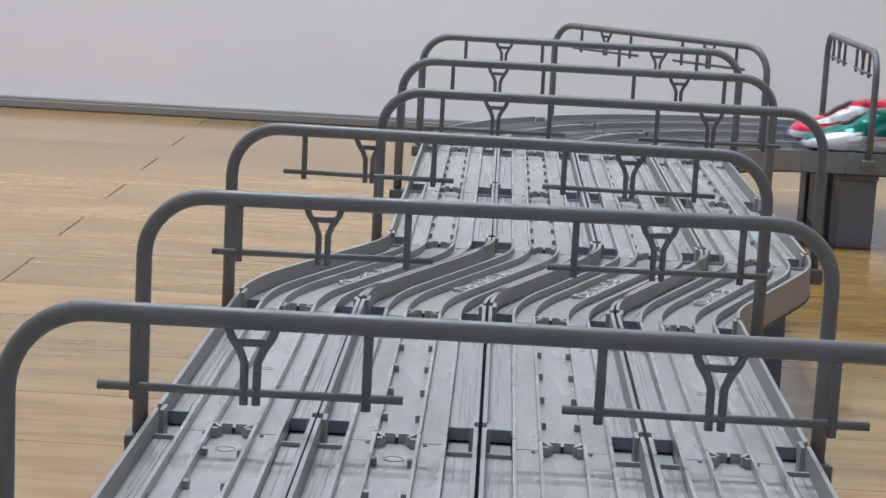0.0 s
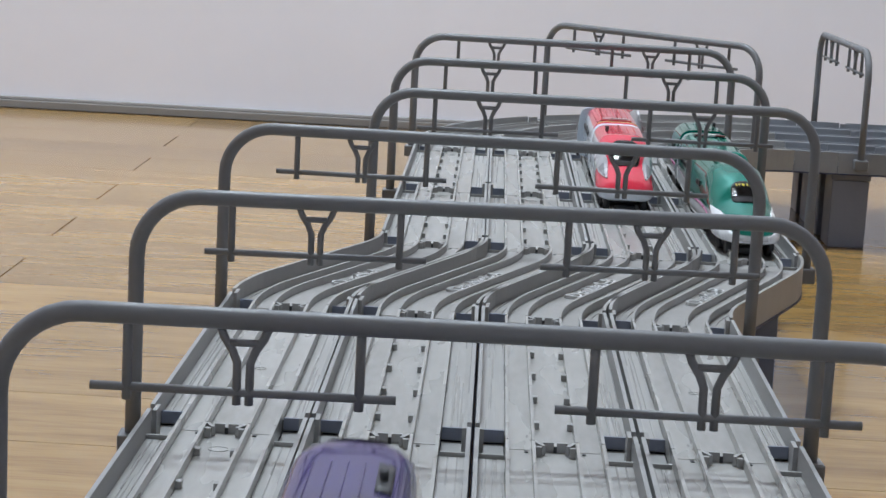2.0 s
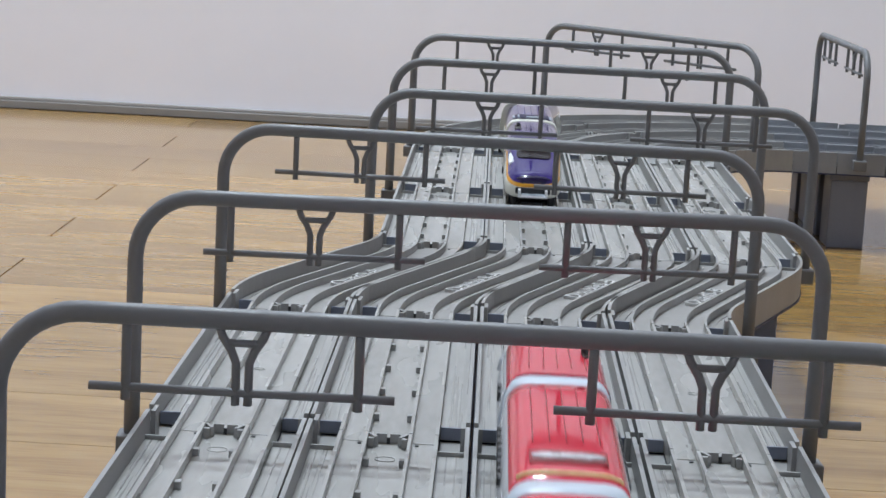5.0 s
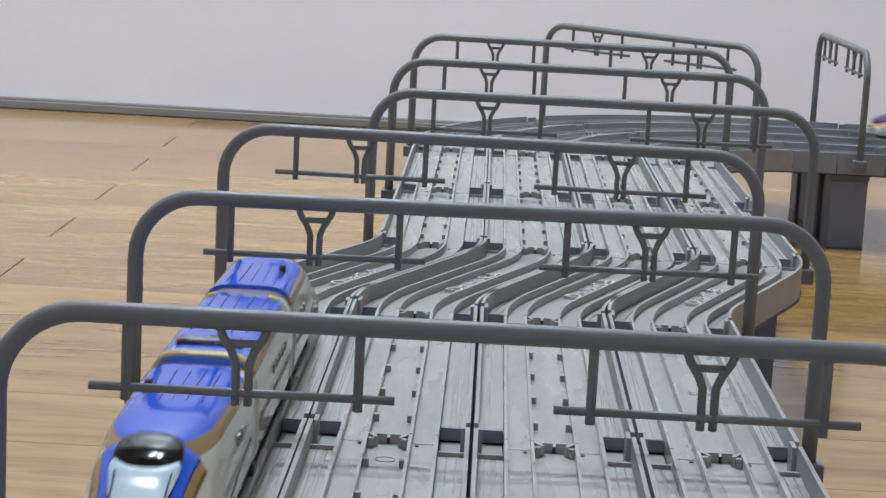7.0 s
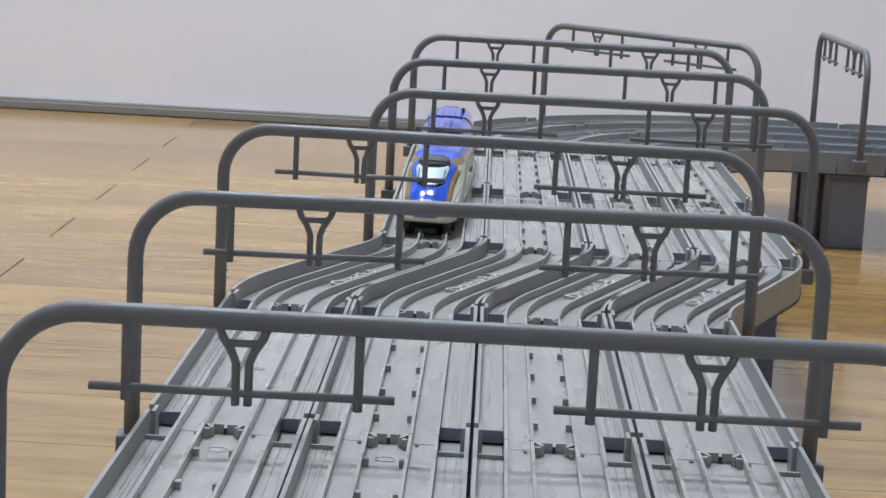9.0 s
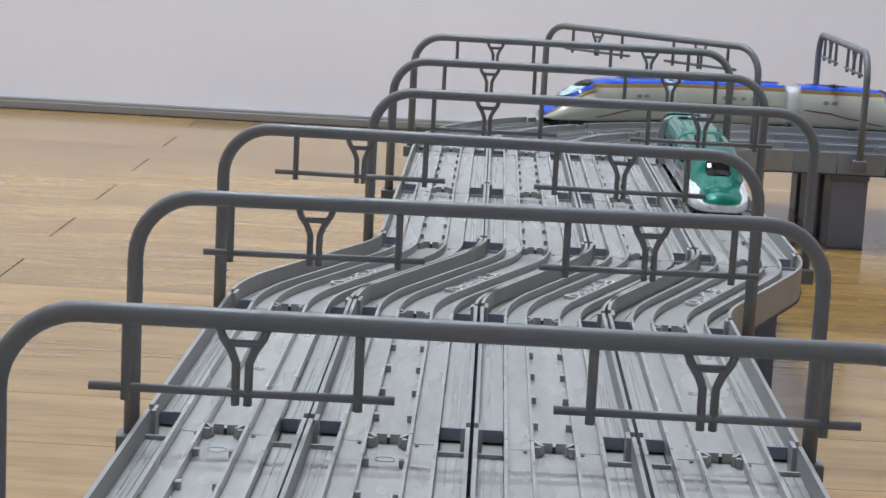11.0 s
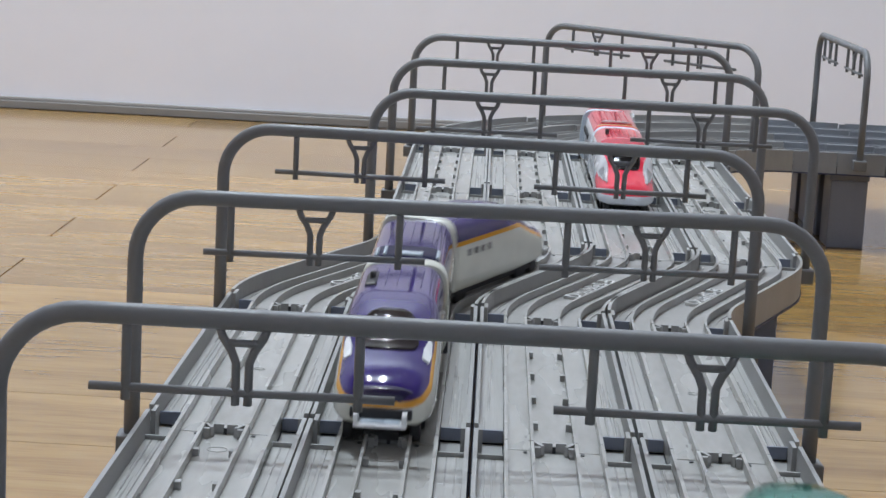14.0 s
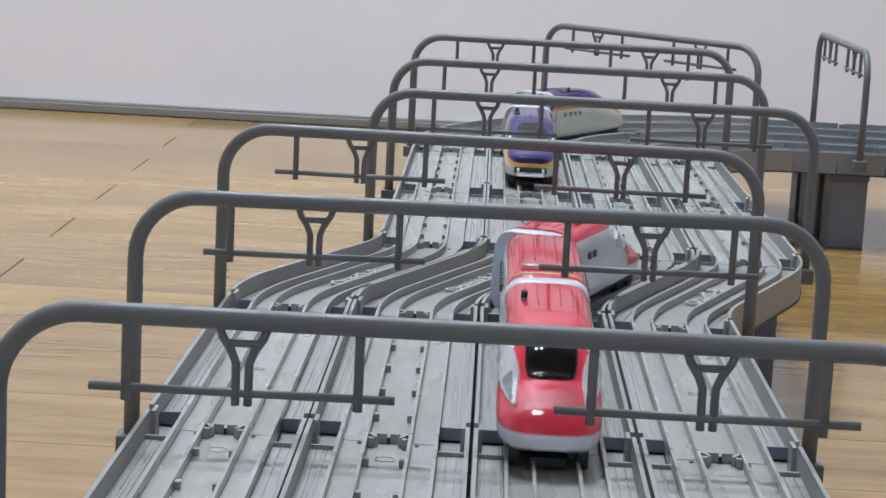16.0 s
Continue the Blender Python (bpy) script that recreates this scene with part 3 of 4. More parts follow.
PROFILES = {
    "green": nose_stations([(0, 0.0135), (0.002, 0.0170), (0.006, 0.0195), (0.020, 0.0245), (0.036, 0.0300), (0.046, 0.0365), (0.060, 0.0420), (0.075, ROOF_Z), (0.13, ROOF_Z)],
                           [(0, 0.0060), (0.001, 0.0090), (0.004, 0.0128), (0.008, 0.0153), (0.014, 0.0173), (0.024, 0.0186), (0.040, HALF_W), (0.13, HALF_W)],
                           SILL, [(0, 2.2), (0.05, 2.6), (0.08, 4.2), (0.13, 4.6)], [(0, 0.22), (0.012, 0.34), (0.034, 0.40), (0.060, 0.14), (0.13, 0.10)]),
    "red": nose_stations([(0, 0.0140), (0.002, 0.0180), (0.006, 0.0215), (0.016, 0.0245), (0.030, 0.0290), (0.040, 0.0365), (0.052, 0.0420), (0.066, ROOF_Z), (0.13, ROOF_Z)],
                         [(0, 0.0070), (0.001, 0.0100), (0.004, 0.0140), (0.008, 0.0164), (0.014, 0.0181), (0.024, 0.0189), (0.036, HALF_W), (0.13, HALF_W)],
                         SILL, [(0, 2.4), (0.05, 2.7), (0.07, 4.2), (0.13, 4.6)], [(0, 0.16), (0.030, 0.26), (0.056, 0.12), (0.13, 0.10)]),
    "purple": nose_stations([(0, 0.0175), (0.002, 0.0215), (0.006, 0.0245), (0.016, 0.0282), (0.028, 0.0322), (0.038, 0.0372), (0.048, 0.0415), (0.057, 0.0436), (0.068, ROOF_Z), (0.13, ROOF_Z)],
                            [(0, 0.0085), (0.001, 0.0115), (0.004, 0.0148), (0.008, 0.0168), (0.014, 0.0182), (0.030, HALF_W), (0.13, HALF_W)],
                            SILL, [(0, 3.0), (0.05, 3.2), (0.07, 4.4), (0.13, 4.6)], [(0, 0.12), (0.030, 0.12), (0.060, 0.09), (0.13, 0.09)]),
    "blue": nose_stations([(0, 0.0118), (0.002, 0.0150), (0.006, 0.0186), (0.016, 0.0260), (0.028, 0.0330), (0.040, 0.0395), (0.052, 0.0430), (0.064, ROOF_Z), (0.13, ROOF_Z)],
                          [(0, 0.0075), (0.001, 0.0105), (0.004, 0.0145), (0.008, 0.0168), (0.014, 0.0184), (0.028, HALF_W), (0.13, HALF_W)],
                          SILL, [(0, 2.6), (0.05, 2.9), (0.07, 4.0), (0.13, 4.6)], [(0, 0.25), (0.028, 0.36), (0.056, 0.14), (0.13, 0.10)]),
}
MID = [(y, HALF_W - (0.0012 if y in (0.0, MID_LEN) else 0), BASE_Z, ROOF_Z - (0.0012 if y in (0.0, MID_LEN) else 0), 4.6, 0.10) for y in
       [0.0, 0.0015] + [0.006 + 0.005 * i for i in range(19)] + [MID_LEN - 0.0015, MID_LEN]]
TEAL, WHITE, PINK = (0.004, 0.175, 0.128), (0.72, 0.73, 0.74), (0.55, 0.08, 0.28)
CRIMSON, PEARL, VIOLET, CREAM, AMBER = (0.68, 0.030, 0.062), (0.66, 0.70, 0.75), (0.033, 0.020, 0.140), (0.72, 0.72, 0.64), (0.70, 0.33, 0.03)
COBALT, BRONZE = (0.012, 0.085, 0.58), (0.25, 0.155, 0.05)
IVORY_GREY = (0.53, 0.51, 0.42)
LIVERY = {
    "green": (livery("green_car_paint", WHITE, [(0.0208, TEAL)], 0.25, 0.030, metal=0.35), livery("green_mid_paint", WHITE, [(0.0200, PINK), (0.0212, TEAL)]), PALE, "teal green over white with a pink stripe"),
    "red": (livery("red_car_paint", PEARL, [(0.0385, CRIMSON)], 2.0, 0.0485, 0.0235), livery("red_mid_paint", PEARL, [(0.0395, CRIMSON)]), PALE, "pearl white with a crimson roof"),
    "purple": (livery("purple_car_paint", CREAM, [(0.0306, AMBER), (0.0328, VIOLET)], 0.32, 0.046), livery("purple_mid_paint", CREAM, [(0.0310, AMBER), (0.0340, VIOLET)]), IVORY, "violet over cream with an amber stripe"),
    "blue": (livery("blue_car_paint", IVORY_GREY, [(0.0372, BRONZE), (0.0408, COBALT)], 0.0, 0.052), livery("blue_mid_paint", IVORY_GREY, [(0.0378, BRONZE), (0.0412, COBALT)]), IVORY, "cobalt blue roof over ivory with bronze edges"),
}


def wheels_and_frame(ob, length, y0, first_axle):
    part("underframe", box(-0.0140, 0.0140, y0 + (0.020 if first_axle == NOSE_AXLE else 0.004), y0 + length - 0.004, 0.0042, BASE_Z + 0.0030, 0.0006), DARK, ob, "black plastic underframe")
    if first_axle == NOSE_AXLE:
        part("bogie", box(-0.0068, 0.0068, 0.0075, 0.030, 0.0016, 0.0050, 0.0006), DARK, ob, "black front bogie")
        for side in (-1, 1):
            bm = bmesh.new()
            put_tube(bm, [(side * 0.0102, 0.0140, 0.0052), (side * 0.0140, 0.0140, 0.0052)], 0.0050, 14)
            part("wheel", bm, TYRE, ob, "small black front wheel")
    for y in (y0 + first_axle, y0 + length - LAST_AXLE):
        for side in (-1, 1):
            bm = bmesh.new()
            put_tube(bm, [(side * 0.0110, y, 0.0066), (side * 0.0150, y, 0.0066)], 0.0065, 16)
            part("wheel", bm, TYRE, ob, "black wheel")


def roof_lines(ob, st, y0, y1, mat):
    """Five fine seams along the roof, across 0.6 of its width."""
    def angle(u):
        return math.degrees(math.acos(math.copysign(abs(u) ** 2.3, u)))
    for u in (-0.56, -0.28, 0.0, 0.28, 0.56):
        part("roof_seam", patch(st, y0, y1, angle(u + 0.011), angle(u - 0.011), 0.00015, 8, 2), mat, ob)


def side_windows(ob, st, ys, z, size, tint):
    for side in (-1, 1):
        for y in ys:
            bm = bmesh.new()
            x = HALF_W + 0.0001
            put_box(bm, *sorted((side * (x - 0.0015), side * (x + 0.0002))), y - size, y + size, z - 0.0017, z + 0.0017, bevel=0.0004)
            part("window", bm, tint, ob, "small dark window")


SEAM = {"green": plastic("green_shadow_line", (0.004, 0.10, 0.075), 0.4, 0.1, 60, 0), "red": plastic("red_seam", (0.36, 0.01, 0.02), 0.4, 0.1, 60, 0),
        "purple": plastic("purple_seam", (0.030, 0.016, 0.10), 0.4, 0.1, 60, 0), "blue": plastic("blue_seam", (0.025, 0.035, 0.26), 0.4, 0.1, 60, 0)}
GREY_GLASS = plastic("grey_window", (0.20, 0.19, 0.18), 0.3, 0.05, 60, 0)
WINDOW_TINT = {"green": DARK, "red": DARK, "purple": plastic("pale_grey_window", (0.36, 0.35, 0.31), 0.3, 0.05, 60, 0), "blue": GREY_GLASS}
WAIST = plastic("dark_maroon_paint", (0.085, 0.022, 0.050), 0.3, 0.05, 60, 0)
TINTED = plastic("brown_tinted_glass", (0.022, 0.016, 0.016), 0.05, 0.05, 90, 0.0, spec=0.16)
CAB_SHEEN = plastic("grey_cab_sheen", (0.045, 0.046, 0.052), 0.22, 0.05, 90, 0.0, spec=0.4)
DEEP_VIOLET = plastic("deep_violet_gloss", (0.012, 0.008, 0.045), 0.14, 0.05, 90, 0.0, spec=0.4)
SMOKE = plastic("smoke_grey_lamp", (0.22, 0.22, 0.23), 0.2, 0.05, 90, 0.0)
NAVY_GLOSS = plastic("navy_gloss", (0.008, 0.008, 0.040), 0.35, 0.05, 60, 0, spec=0.06)
PALE_CHIP = plastic("pale_chip", (0.36, 0.42, 0.48), 0.3, 0.05, 60, 0)
SIDE_PINK = plastic("pink_paint", PINK, 0.3, 0.05, 60, 0)


GANGWAY = {"green": plastic("pale_lavender_plastic", (0.30, 0.325, 0.345), 0.3, 0.05, 60, 0.05), "red": PALE, "purple": OLIVE_IVORY, "blue": plastic("warm_ivory_plastic", (0.62, 0.63, 0.59), 0.32, 0.05, 60, 0.05)}


# how far the gangway boxes lie below the roofs
DROP = {"red": 0.0006, "green": 0.0030, "blue": 0.0034}


def vestibule(ob, y, colour, length):
    """The pale flat-ended box at the end of a car, with the dark hole of its coupling low on each side."""
    w, top = (HALF_W + 0.0003, ROOF_Z + 0.0003) if colour == "purple" else (HALF_W - 0.0007, ROOF_Z - DROP[colour])
    st = [(y, w - 0.0004, 0.0056, top - 0.0004, 5.4, 0.08), (y + 0.0004, w, 0.0052, top, 5.4, 0.08),
          (y + length - 0.0004, w, 0.0052, top, 5.4, 0.08), (y + length, w - 0.0004, 0.0056, top - 0.0004, 5.4, 0.08)]
    box_part = part("gangway", hull(st), GANGWAY[colour], ob, "pale flat-ended gangway box")
    for side in (-1, 1):
        bm = bmesh.new()
        put_box(bm, *sorted((side * (w - 0.002), side * (w + 0.0003))), y + length * 0.45, y + length * 0.85, 0.0056, 0.0105, bevel=0.0003)
        part("coupling_hole", bm, DARK, box_part, "dark coupling hole")


def coupling(ob, y0, y1):
    """The black drawbar across the gap to the next car."""
    part("drawbar", box(-0.0042, 0.0042, y0, y1, 0.0060, 0.0130, 0.0006), DARK, ob, "black drawbar")


BOX_LEN = 0.0108


def nose_car(colour, last=False):
    st = PROFILES[colour]
    ob = thing("toy_train_car", "toy train end car, " + LIVERY[colour][3], "toy train", "cars of the %s train" % colour)
    part("body", hull(st), LIVERY[colour][0], ob)
    wheels_and_frame(ob, NOSE_LEN, 0.0, NOSE_AXLE)
    part("end_plate", hull([(NOSE_LEN + 0.0001, HALF_W - 0.0012, 0.0082, ROOF_Z - 0.0018, 4.6, 0.10), (NOSE_LEN + 0.0009, HALF_W - 0.0016, 0.0086, ROOF_Z - 0.0022, 4.6, 0.10)]), LIVERY[colour][2], ob, "pale end plate")
    if last:
        vestibule(ob, NOSE_LEN + 0.0011, colour, BOX_LEN - 0.001)
        coupling(ob, NOSE_LEN + BOX_LEN + 0.0003, NOSE_LEN + GAP - 0.0002)
    roof_lines(ob, st, 0.080, 0.116, SEAM[colour])
    slot = part("switch_slot", patch(st, *((0.088, 0.098, 104, 112) if colour != "purple" else (0.079, 0.105, 101, 119)), 0.0004, 4, 4), DARK, ob, "dark switch slot")
    knob_a = 108
    p = skin(st, 0.093, radians(knob_a))
    bm = bmesh.new()
    put_tube(bm, [p + Vector((0, 0, -0.001)), p + Vector((0, 0, 0.0030))], 0.0013, 10)
    part("switch_knob", bm, DARK, slot, "small switch knob")
    side_windows(ob, st, (0.086, 0.094, 0.102, 0.110) if colour == "purple" else (0.092, 0.100), 0.030 if colour != "purple" else 0.0265, 0.0021, GREY_GLASS if colour == "purple" else WINDOW_TINT[colour])
    if colour == "green":
        screen = part("windscreen", patch(st, 0.0300, 0.0495, 53, 127, 0.0005, 14, 16, 1.05, 0.62, 0.5), GLOSS_BLACK, ob, "black windscreen with yellow lamps")
        for a in (78, 84, 90, 96, 102):
            part("front_lamp", patch(st, 0.0444, 0.0461, a - 1.5, a + 1.5, 0.0009, 2, 2), YELLOW, screen, "yellow lamp")
        for mirror in (False, True):
            part("nose_flash", shaped_patch(st, [(0.004, 0, 12), (0.011, 1, 19), (0.020, 2, 31), (0.030, 2, 22), (0.046, 2, 5)], 0.0004, 22, 8, mirror), LAMP_WHITE, ob, "white flash beside the nose")
        for a in (-2.0, 182.0):
            part("side_stripe", patch(st, 0.036, 0.119, a - 0.6, a + 0.6, 0.0002, 16, 2, 0.4, 1.0), SIDE_PINK, ob, "thin pink stripe")
        part("skirt", patch(st, 0.0010, 0.034, 171, 369, 0.0006, 12, 34), LAMP_WHITE, ob, "white nose skirt")
    if colour == "red":
        part("windscreen", patch(st, 0.0275, 0.0520, 53, 127, 0.0006, 14, 14, 0.90, 0.76, 0.35), GLOSS_BLACK, ob, "black wraparound windscreen")
        for mirror in (False, True):
            cheek = part("cheek", shaped_patch(st, [(0.014, 38, 42), (0.022, 27, 45), (0.034, 14, 48), (0.044, 8, 42), (0.050, 6, 31), (0.057, 4, 14)], 0.0010, 44, 20, mirror), SILVER, ob, "silver cheek panel")
            part("headlight", shaped_patch(st, [(0.018, 34, 38), (0.026, 27, 38), (0.0345, 19, 38)], 0.0014, 8, 6, mirror), SMOKE, cheek, "smoke grey headlight")
    if colour == "purple":
        part("windscreen", patch(st, 0.0250, 0.0480, 56, 124, 0.0006, 18, 18, 1.05, 0.56, 0.4), TINTED, ob, "dark brown tinted windscreen")
        for mirror in (False, True):
            part("headlight", shaped_patch(st, [(0.0235, 33, 48), (0.030, 30, 48), (0.0365, 32, 40)], 0.0005, 8, 6, mirror), LAMP_WHITE, ob, "white headlight")
        # darker reflection low on the nose, painted as a violet patch
        part("nose_reflection", patch(st, 0.0006, 0.0034, 34, 146, 0.0005, 4, 22, 0.7, 0.9), DEEP_VIOLET, ob, "dark violet patch for the reflection low on the nose")
        bm = bmesh.new()
        put_box(bm, -0.0095, 0.0095, -0.0070, 0.006, 0.0100, 0.0114, bevel=0.0004)
        for side in (-1, 1):
            put_box(bm, side * 0.0086 - 0.0009, side * 0.0086 + 0.0009, -0.0070, 0.004, 0.0115, 0.0150, bevel=0.0003)
        tray = part("coupler_tray", bm, LAMP_WHITE, ob, "white coupler tray")
        part("tray_plate", box(-0.0070, 0.0070, -0.0058, -0.0020, 0.0115, 0.0122, 0.0002), PALE_CHIP, tray, "pale lavender plate in the tray")
        part("coupler_recess", box(-0.0112, 0.0112, -0.0010, 0.0045, 0.0116, 0.0158, 0.0008), DARK, ob, "black recess behind the tray")
    if colour == "blue":
        part("nose_edge", patch(st, 0.0002, 0.046, 24, 156, 0.0003, 24, 20, 0.90, 1.0), GOLD, ob, "bronze edge of the nose panel")
        part("nose_panel", patch(st, 0.0004, 0.046, 38, 142, 0.0006, 24, 20, 0.80, 1.0), livery("cobalt_nose_paint", COBALT, [(0.2, COBALT)]), ob, "cobalt blue nose panel")
        screen = part("windscreen", patch(st, 0.0185, 0.0490, 50, 130, 0.0009, 22, 20, 0.86, 0.82, 0.45), GLOSS_BLACK, ob, "black surround of the cab glass")
        # grey sheen of the black cab top, painted as a patch
        part("top_sheen", patch(st, 0.0405, 0.0478, 62, 118, 0.0013, 6, 12, 1.0, 0.8, 0.3), CAB_SHEEN, screen, "dark grey sheen on the black top of the cab")
        part("cab_glass", patch(st, 0.0191, 0.0335, 53.5, 126.5, 0.0014, 14, 18, 0.80, 1.0, 0.08, 0.0042), ICE_BLUE, screen, "pale blue wraparound cab glass")
        # two black pillars across the cab glass
        for a in (64.5, 115.5):
            part("pillar", patch(st, 0.0215, 0.0330, a - 1.0, a + 1.0, 0.0019, 6, 2), DARK, screen, "thin black pillar of the cab glass")
        for mirror in (False, True):
            lamp = part("headlight", shaped_patch(st, [(0.006, 10, 13), (0.014, 9, 19), (0.024, 8, 14), (0.034, 7, 9)], 0.0004, 16, 6, mirror), GANGWAY["blue"], ob, "long ivory headlight")
            part("lamp_edge", shaped_patch(st, [(0.006, 13, 14), (0.014, 19, 20), (0.024, 14, 15), (0.034, 9, 9.6)], 0.0006, 16, 2, mirror), SMOKE, lamp, "thin grey edge of the headlight")
            part("side_flash", shaped_patch(st, [(0.046, -23, -20), (0.072, -8.0, -5.8), (0.095, -1.3, -0.6), (0.119, -0.4, -0.1)], 0.0003, 26, 2, mirror), WAIST, ob, "dark maroon line rising along the side")
    return ob


def middle_car(colour):
    ob = thing("toy_train_car", "toy train middle car, " + LIVERY[colour][3], "toy train", "cars of the %s train" % colour)
    part("body", hull(MID), LIVERY[colour][1], ob)
    wheels_and_frame(ob, MID_LEN, 0.0, LAST_AXLE)
    roof_lines(ob, MID, 0.036, 0.100, SEAM[colour])
    vestibule(ob, 0.0005 - BOX_LEN, colour, BOX_LEN)
    coupling(ob, -GAP + 0.0012, 0.0003 - BOX_LEN)
    # the opening in the roof with its catch
    if colour == "purple":
        hatch = part("roof_hatch", patch(MID, 0.0035, 0.0290, 56, 124, 0.0004, 6, 14, 1.0, 0.9), NAVY_GLOSS, ob, "dark navy glossy recess in the roof")
        for a0, a1 in ((57, 64), (84, 92), (102, 106), (116, 123)):
            part("roof_catch", patch(MID, 0.0055, 0.0240 if a0 != 84 else 0.0135, a0, a1, 0.0011, 4, 3), PALE_CHIP, hatch, "pale chip in the recess")
    else:
        h = 0.064 if colour == "green" else 0.0
        hatch = part("roof_hatch", patch(MID, h + 0.014, h + 0.026, 70, 110, 0.0004, 6, 12), SEAM["red"] if colour == "red" else GLOSS_BLACK, ob, "dark recess in the roof")
        part("roof_catch", patch(MID, h + 0.0165, h + 0.0210, 74, 106, 0.0012, 4, 10, 1, 1, 0.3), {"green": MAROON, "blue": SMOKE, "red": SILVER}[colour], hatch, "catch in the roof recess")
        if colour == "green":
            part("roof_catch", patch(MID, h + 0.0160, h + 0.0200, 88.8, 91.2, 0.0016, 3, 3), LAMP_WHITE, hatch, "white middle of the catch")
        if colour == "blue":
            for a0, a1 in ((69, 74), (106, 111)):
                part("roof_catch", patch(MID, 0.0155, 0.0230, a0, a1, 0.0011, 4, 3), MAROON, hatch, "maroon end of the catch")
    if colour == "red":
        part("yellow_mark", patch(MID, 0.0036, 0.0058, 50, 130, 0.0004, 2, 14), plastic("pale_yellow_paint", (0.75, 0.60, 0.22), 0.3, 0.05, 60, 0), ob, "pale yellow roof band")
    if colour == "blue":
        part("roof_band", patch(MID, 0.0006, 0.0056, 48, 132, 0.0005, 3, 14), plastic("tan_paint", (0.40, 0.33, 0.14), 0.3, 0.05, 60, 0), ob, "tan band across the roof end")
        for a0, a1 in ((58, 74), (106, 122)):
            part("yellow_mark", patch(MID, MID_LEN - 0.0066, MID_LEN - 0.0036, a0, a1, 0.0005, 2, 5), YELLOW, ob, "yellow roof mark")
    z = {"green": 0.029, "red": 0.0315, "purple": 0.0270, "blue": 0.030}[colour]
    rows = [0.046 + 0.0088 * i for i in range(5)] if colour == "blue" else [0.038 + 0.0074 * i for i in range(8)]
    side_windows(ob, MID, rows, z, 0.0014 if colour == "blue" else 0.0019, WINDOW_TINT[colour])
    if colour == "blue":
        for side in (-1, 1):
            bm = bmesh.new()
            put_box(bm, *sorted((side * (HALF_W - 0.001), side * (HALF_W + 0.0002))), 0.004, MID_LEN - 0.004, 0.0216, 0.0230)
            part("waist_line", bm, WAIST, ob, "dark maroon line along the side")
            bm = bmesh.new()
            put_box(bm, *sorted((side * (HALF_W - 0.001), side * (HALF_W + 0.0002))), 0.004, MID_LEN - 0.004, 0.0238, 0.0244)
            part("waist_line", bm, GOLD, ob, "thin bronze line along the side")
    return ob


# ---- floor boards ----
BOARD_W, BOARD_L = 0.0915, 0.91
floor = bpy.data.objects["floor"]
boards = {}


def board(x0, x1, y0, y1):
    size = (round(x1 - x0, 3), round(y1 - y0, 3))
    if size not in boards:
        ob = part("board", box(0.0006, size[0] - 0.0006, 0.00006, size[1] - 0.00006, -0.0034, 0.0), WOOD, floor)
        boards[size] = ob.data
    else:
        ob = new("board", boards[size])
        ob.parent = floor
    ob.location = (x0, y0, FLOOR_Z)


row = 0
y = 0.677 - 36 * BOARD_W
while y < ROOM_Y1 - 0.012:
    y1 = min(y + BOARD_W, ROOM_Y1 - 0.0115)
    if y > ROOM_Y0:
        shift = (-0.333 if row % 2 else -0.333 + BOARD_L * 0.46) - 0.0158 * (y + BOARD_W / 2 - 1.0)
        x = shift - 3 * BOARD_L
        while x < ROOM_X:
            a, b = max(x, -ROOM_X), min(x + BOARD_L, ROOM_X)
            if b - a > 0.01:
                board(a, b, y, y1)
            x += BOARD_L
    y += BOARD_W
    row += 1

# ---- motion of the trains ----
# where the near end of each train stands along its lane, in time
TRAINS = {
    "green": (3, [(0.0, 1.008), (0.5, 0.877), (1.0, 0.760), (1.5, 0.588), (2.5, 0.281), (3.0, 0.110), (3.5, -0.046), (4.0, -0.202), (4.4, -0.335), (11.1, 0.508 - loop_length(3)), (11.5, 0.373 - loop_length(3)), (12.5, 0.019 - loop_length(3)), (13.0, -0.146 - loop_length(3)), (16.0, -1.160 - loop_length(3))]),
    "red": (2, [(0.0, 1.100), (0.5, 0.965), (1.0, 0.850), (1.5, 0.712), (3.0, 0.288), (4.0, -0.012), (4.8, -0.245), (12.0, 1.094 - loop_length(2)), (12.5, 0.949 - loop_length(2)), (13.0, 0.835 - loop_length(2)), (13.5, 0.706 - loop_length(2)), (14.0, 0.554 - loop_length(2)), (14.5, 0.392 - loop_length(2)), (15.5, 0.106 - loop_length(2)), (16.0, -0.034 - loop_length(2))]),
    "purple": (1, [(0.0, -1.170), (3.5, 0.040), (6.3, 1.019), (6.8, 1.190), (12.5, -0.546 + loop_length(1)), (13.0, -0.352 + loop_length(1)), (14.0, -0.012 + loop_length(1)), (16.0, 0.662 + loop_length(1))]),
    "blue": (0, [(0.0, -2.40), (6.5, -0.370), (7.5, -0.037), (8.5, 0.278), (9.0, 0.444), (11.3, 1.155), (16.0, 2.70)]),
}


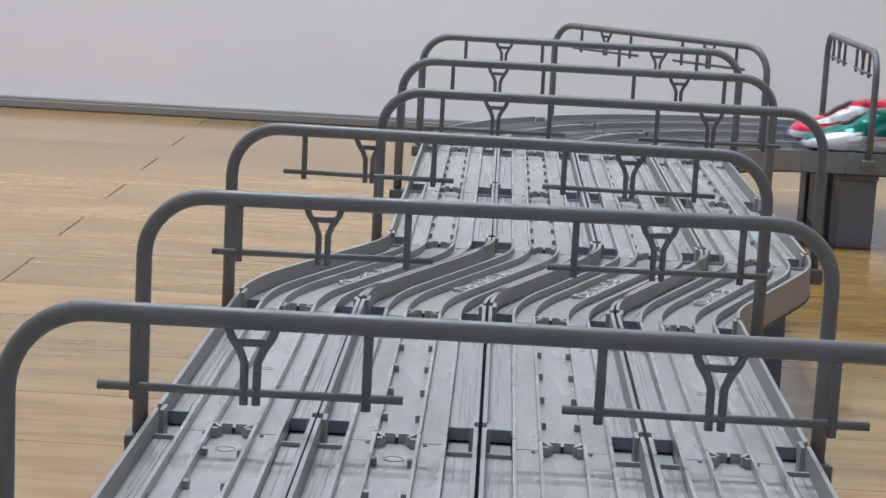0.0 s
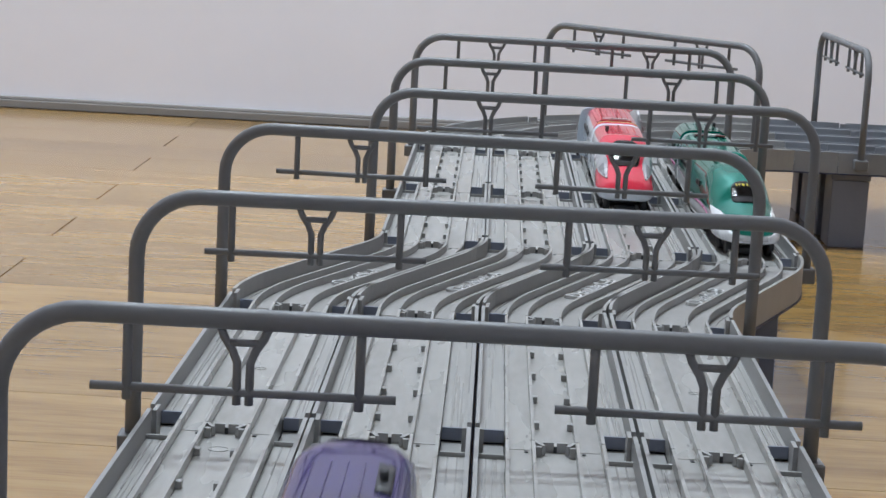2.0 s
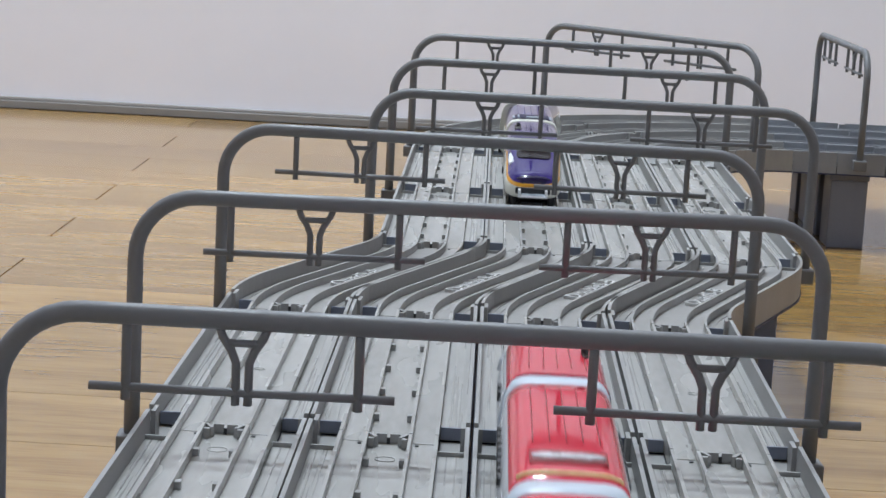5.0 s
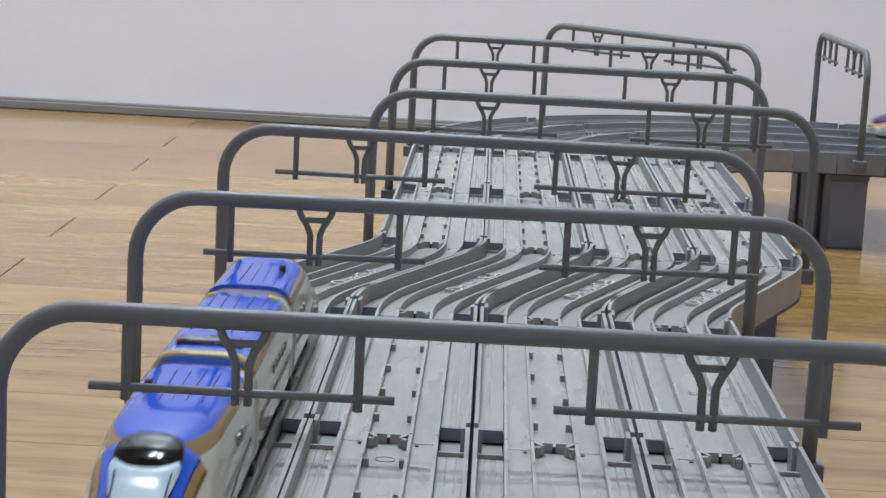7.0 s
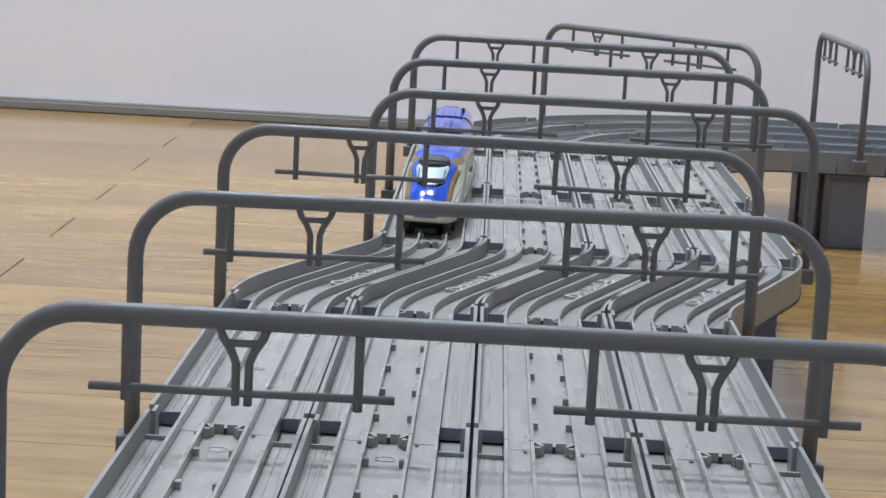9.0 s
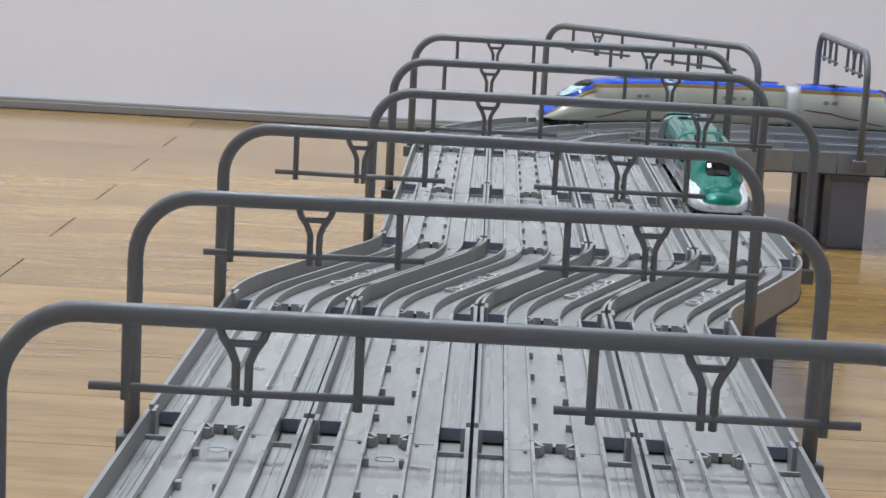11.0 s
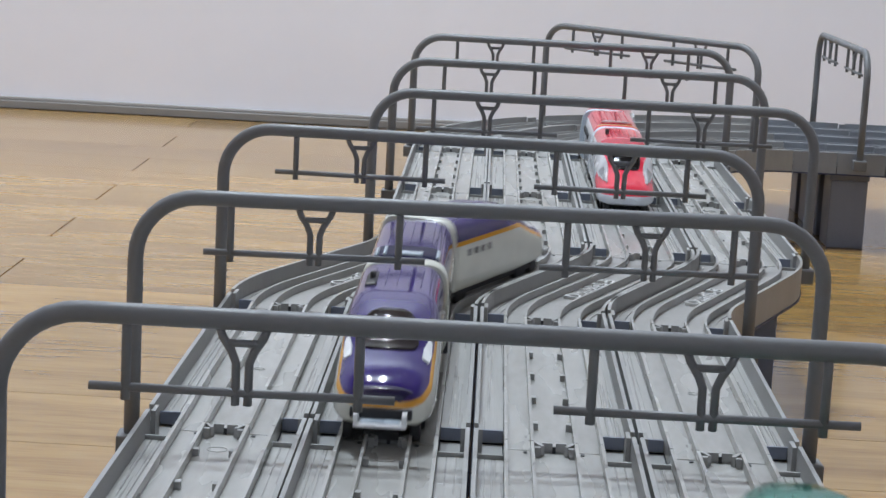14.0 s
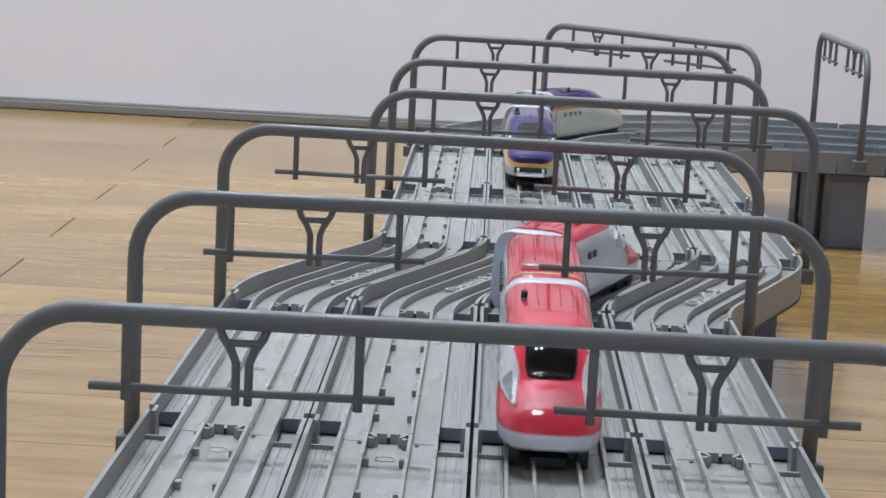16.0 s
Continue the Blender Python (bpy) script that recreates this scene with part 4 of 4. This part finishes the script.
def glide(keys, t):
    for (a, va), (b, vb) in zip(keys, keys[1:]):
        if t <= b:
            return va + (vb - va) * (t - a) / (b - a)
    return keys[-1][1]


# side play of the wheels in the grooves of the near straights
# and the swing of the near car in the S-bends: of its near axle to the right, and of its far axle
SWING = {"green": (0.0030, -0.0015), "red": (0.0, 0.0), "purple": (-0.0008, 0.0), "blue": (-0.0034, 0.0018)}
PLAY = {"green": 0.0, "red": 0.0028, "purple": 0.0027, "blue": 0.0}


def car_pose(k, s, length, flip, nose, play, swing):
    """A car whose two axle points ride on the lane; s is its end nearer the start of the loop."""
    first_axle = NOSE_AXLE if nose and not flip else LAST_AXLE
    last_axle = NOSE_AXLE if nose and flip else LAST_AXLE
    x0, y0, _ = on_loop(k, s + first_axle)
    x1, y1, _ = on_loop(k, s + length - last_axle)
    back = (s + 0.5) % loop_length(k) - 0.5
    near = min(1.0, max(0.0, (0.32 - back) / 0.30))
    shift = play * near * near * (3 - 2 * near)
    bend = max(0.0, 1 - ((back - 0.34) / 0.20) ** 4) if nose and not flip else 0.0
    late = min(1.0, max(0.0, (back - 0.26) / 0.16))
    x0, x1 = x0 - shift + bend * swing[0], x1 - shift + bend * (swing[0] + (swing[1] - swing[0]) * late)
    a = math.atan2(y1 - y0, x1 - x0)
    ux, uy = math.cos(a), math.sin(a)
    if not flip:
        return pose(x0 - first_axle * ux, y0 - first_axle * uy, 0.0002, 0, 0, math.degrees(a) - 90)
    return pose(x1 + last_axle * ux, y1 + last_axle * uy, 0.0002, 0, 0, math.degrees(a) + 90)


def motions():
    for colour, (k, keys) in TRAINS.items():
        front = nose_car(colour)
        middle = middle_car(colour)
        rear = nose_car(colour, True)
        for car, start, length, flip in ((front, 0.0, NOSE_LEN, False), (middle, NOSE_LEN + GAP, MID_LEN, False), (rear, NOSE_LEN + MID_LEN + 2 * GAP, NOSE_LEN, True)):
            rows = []
            for i in range(161):
                t = i / 10
                rows.append((t, car_pose(k, glide(keys, t) + start, length, flip, car is not middle, PLAY[colour], SWING[colour])))
            walk(car, rows)


motions()
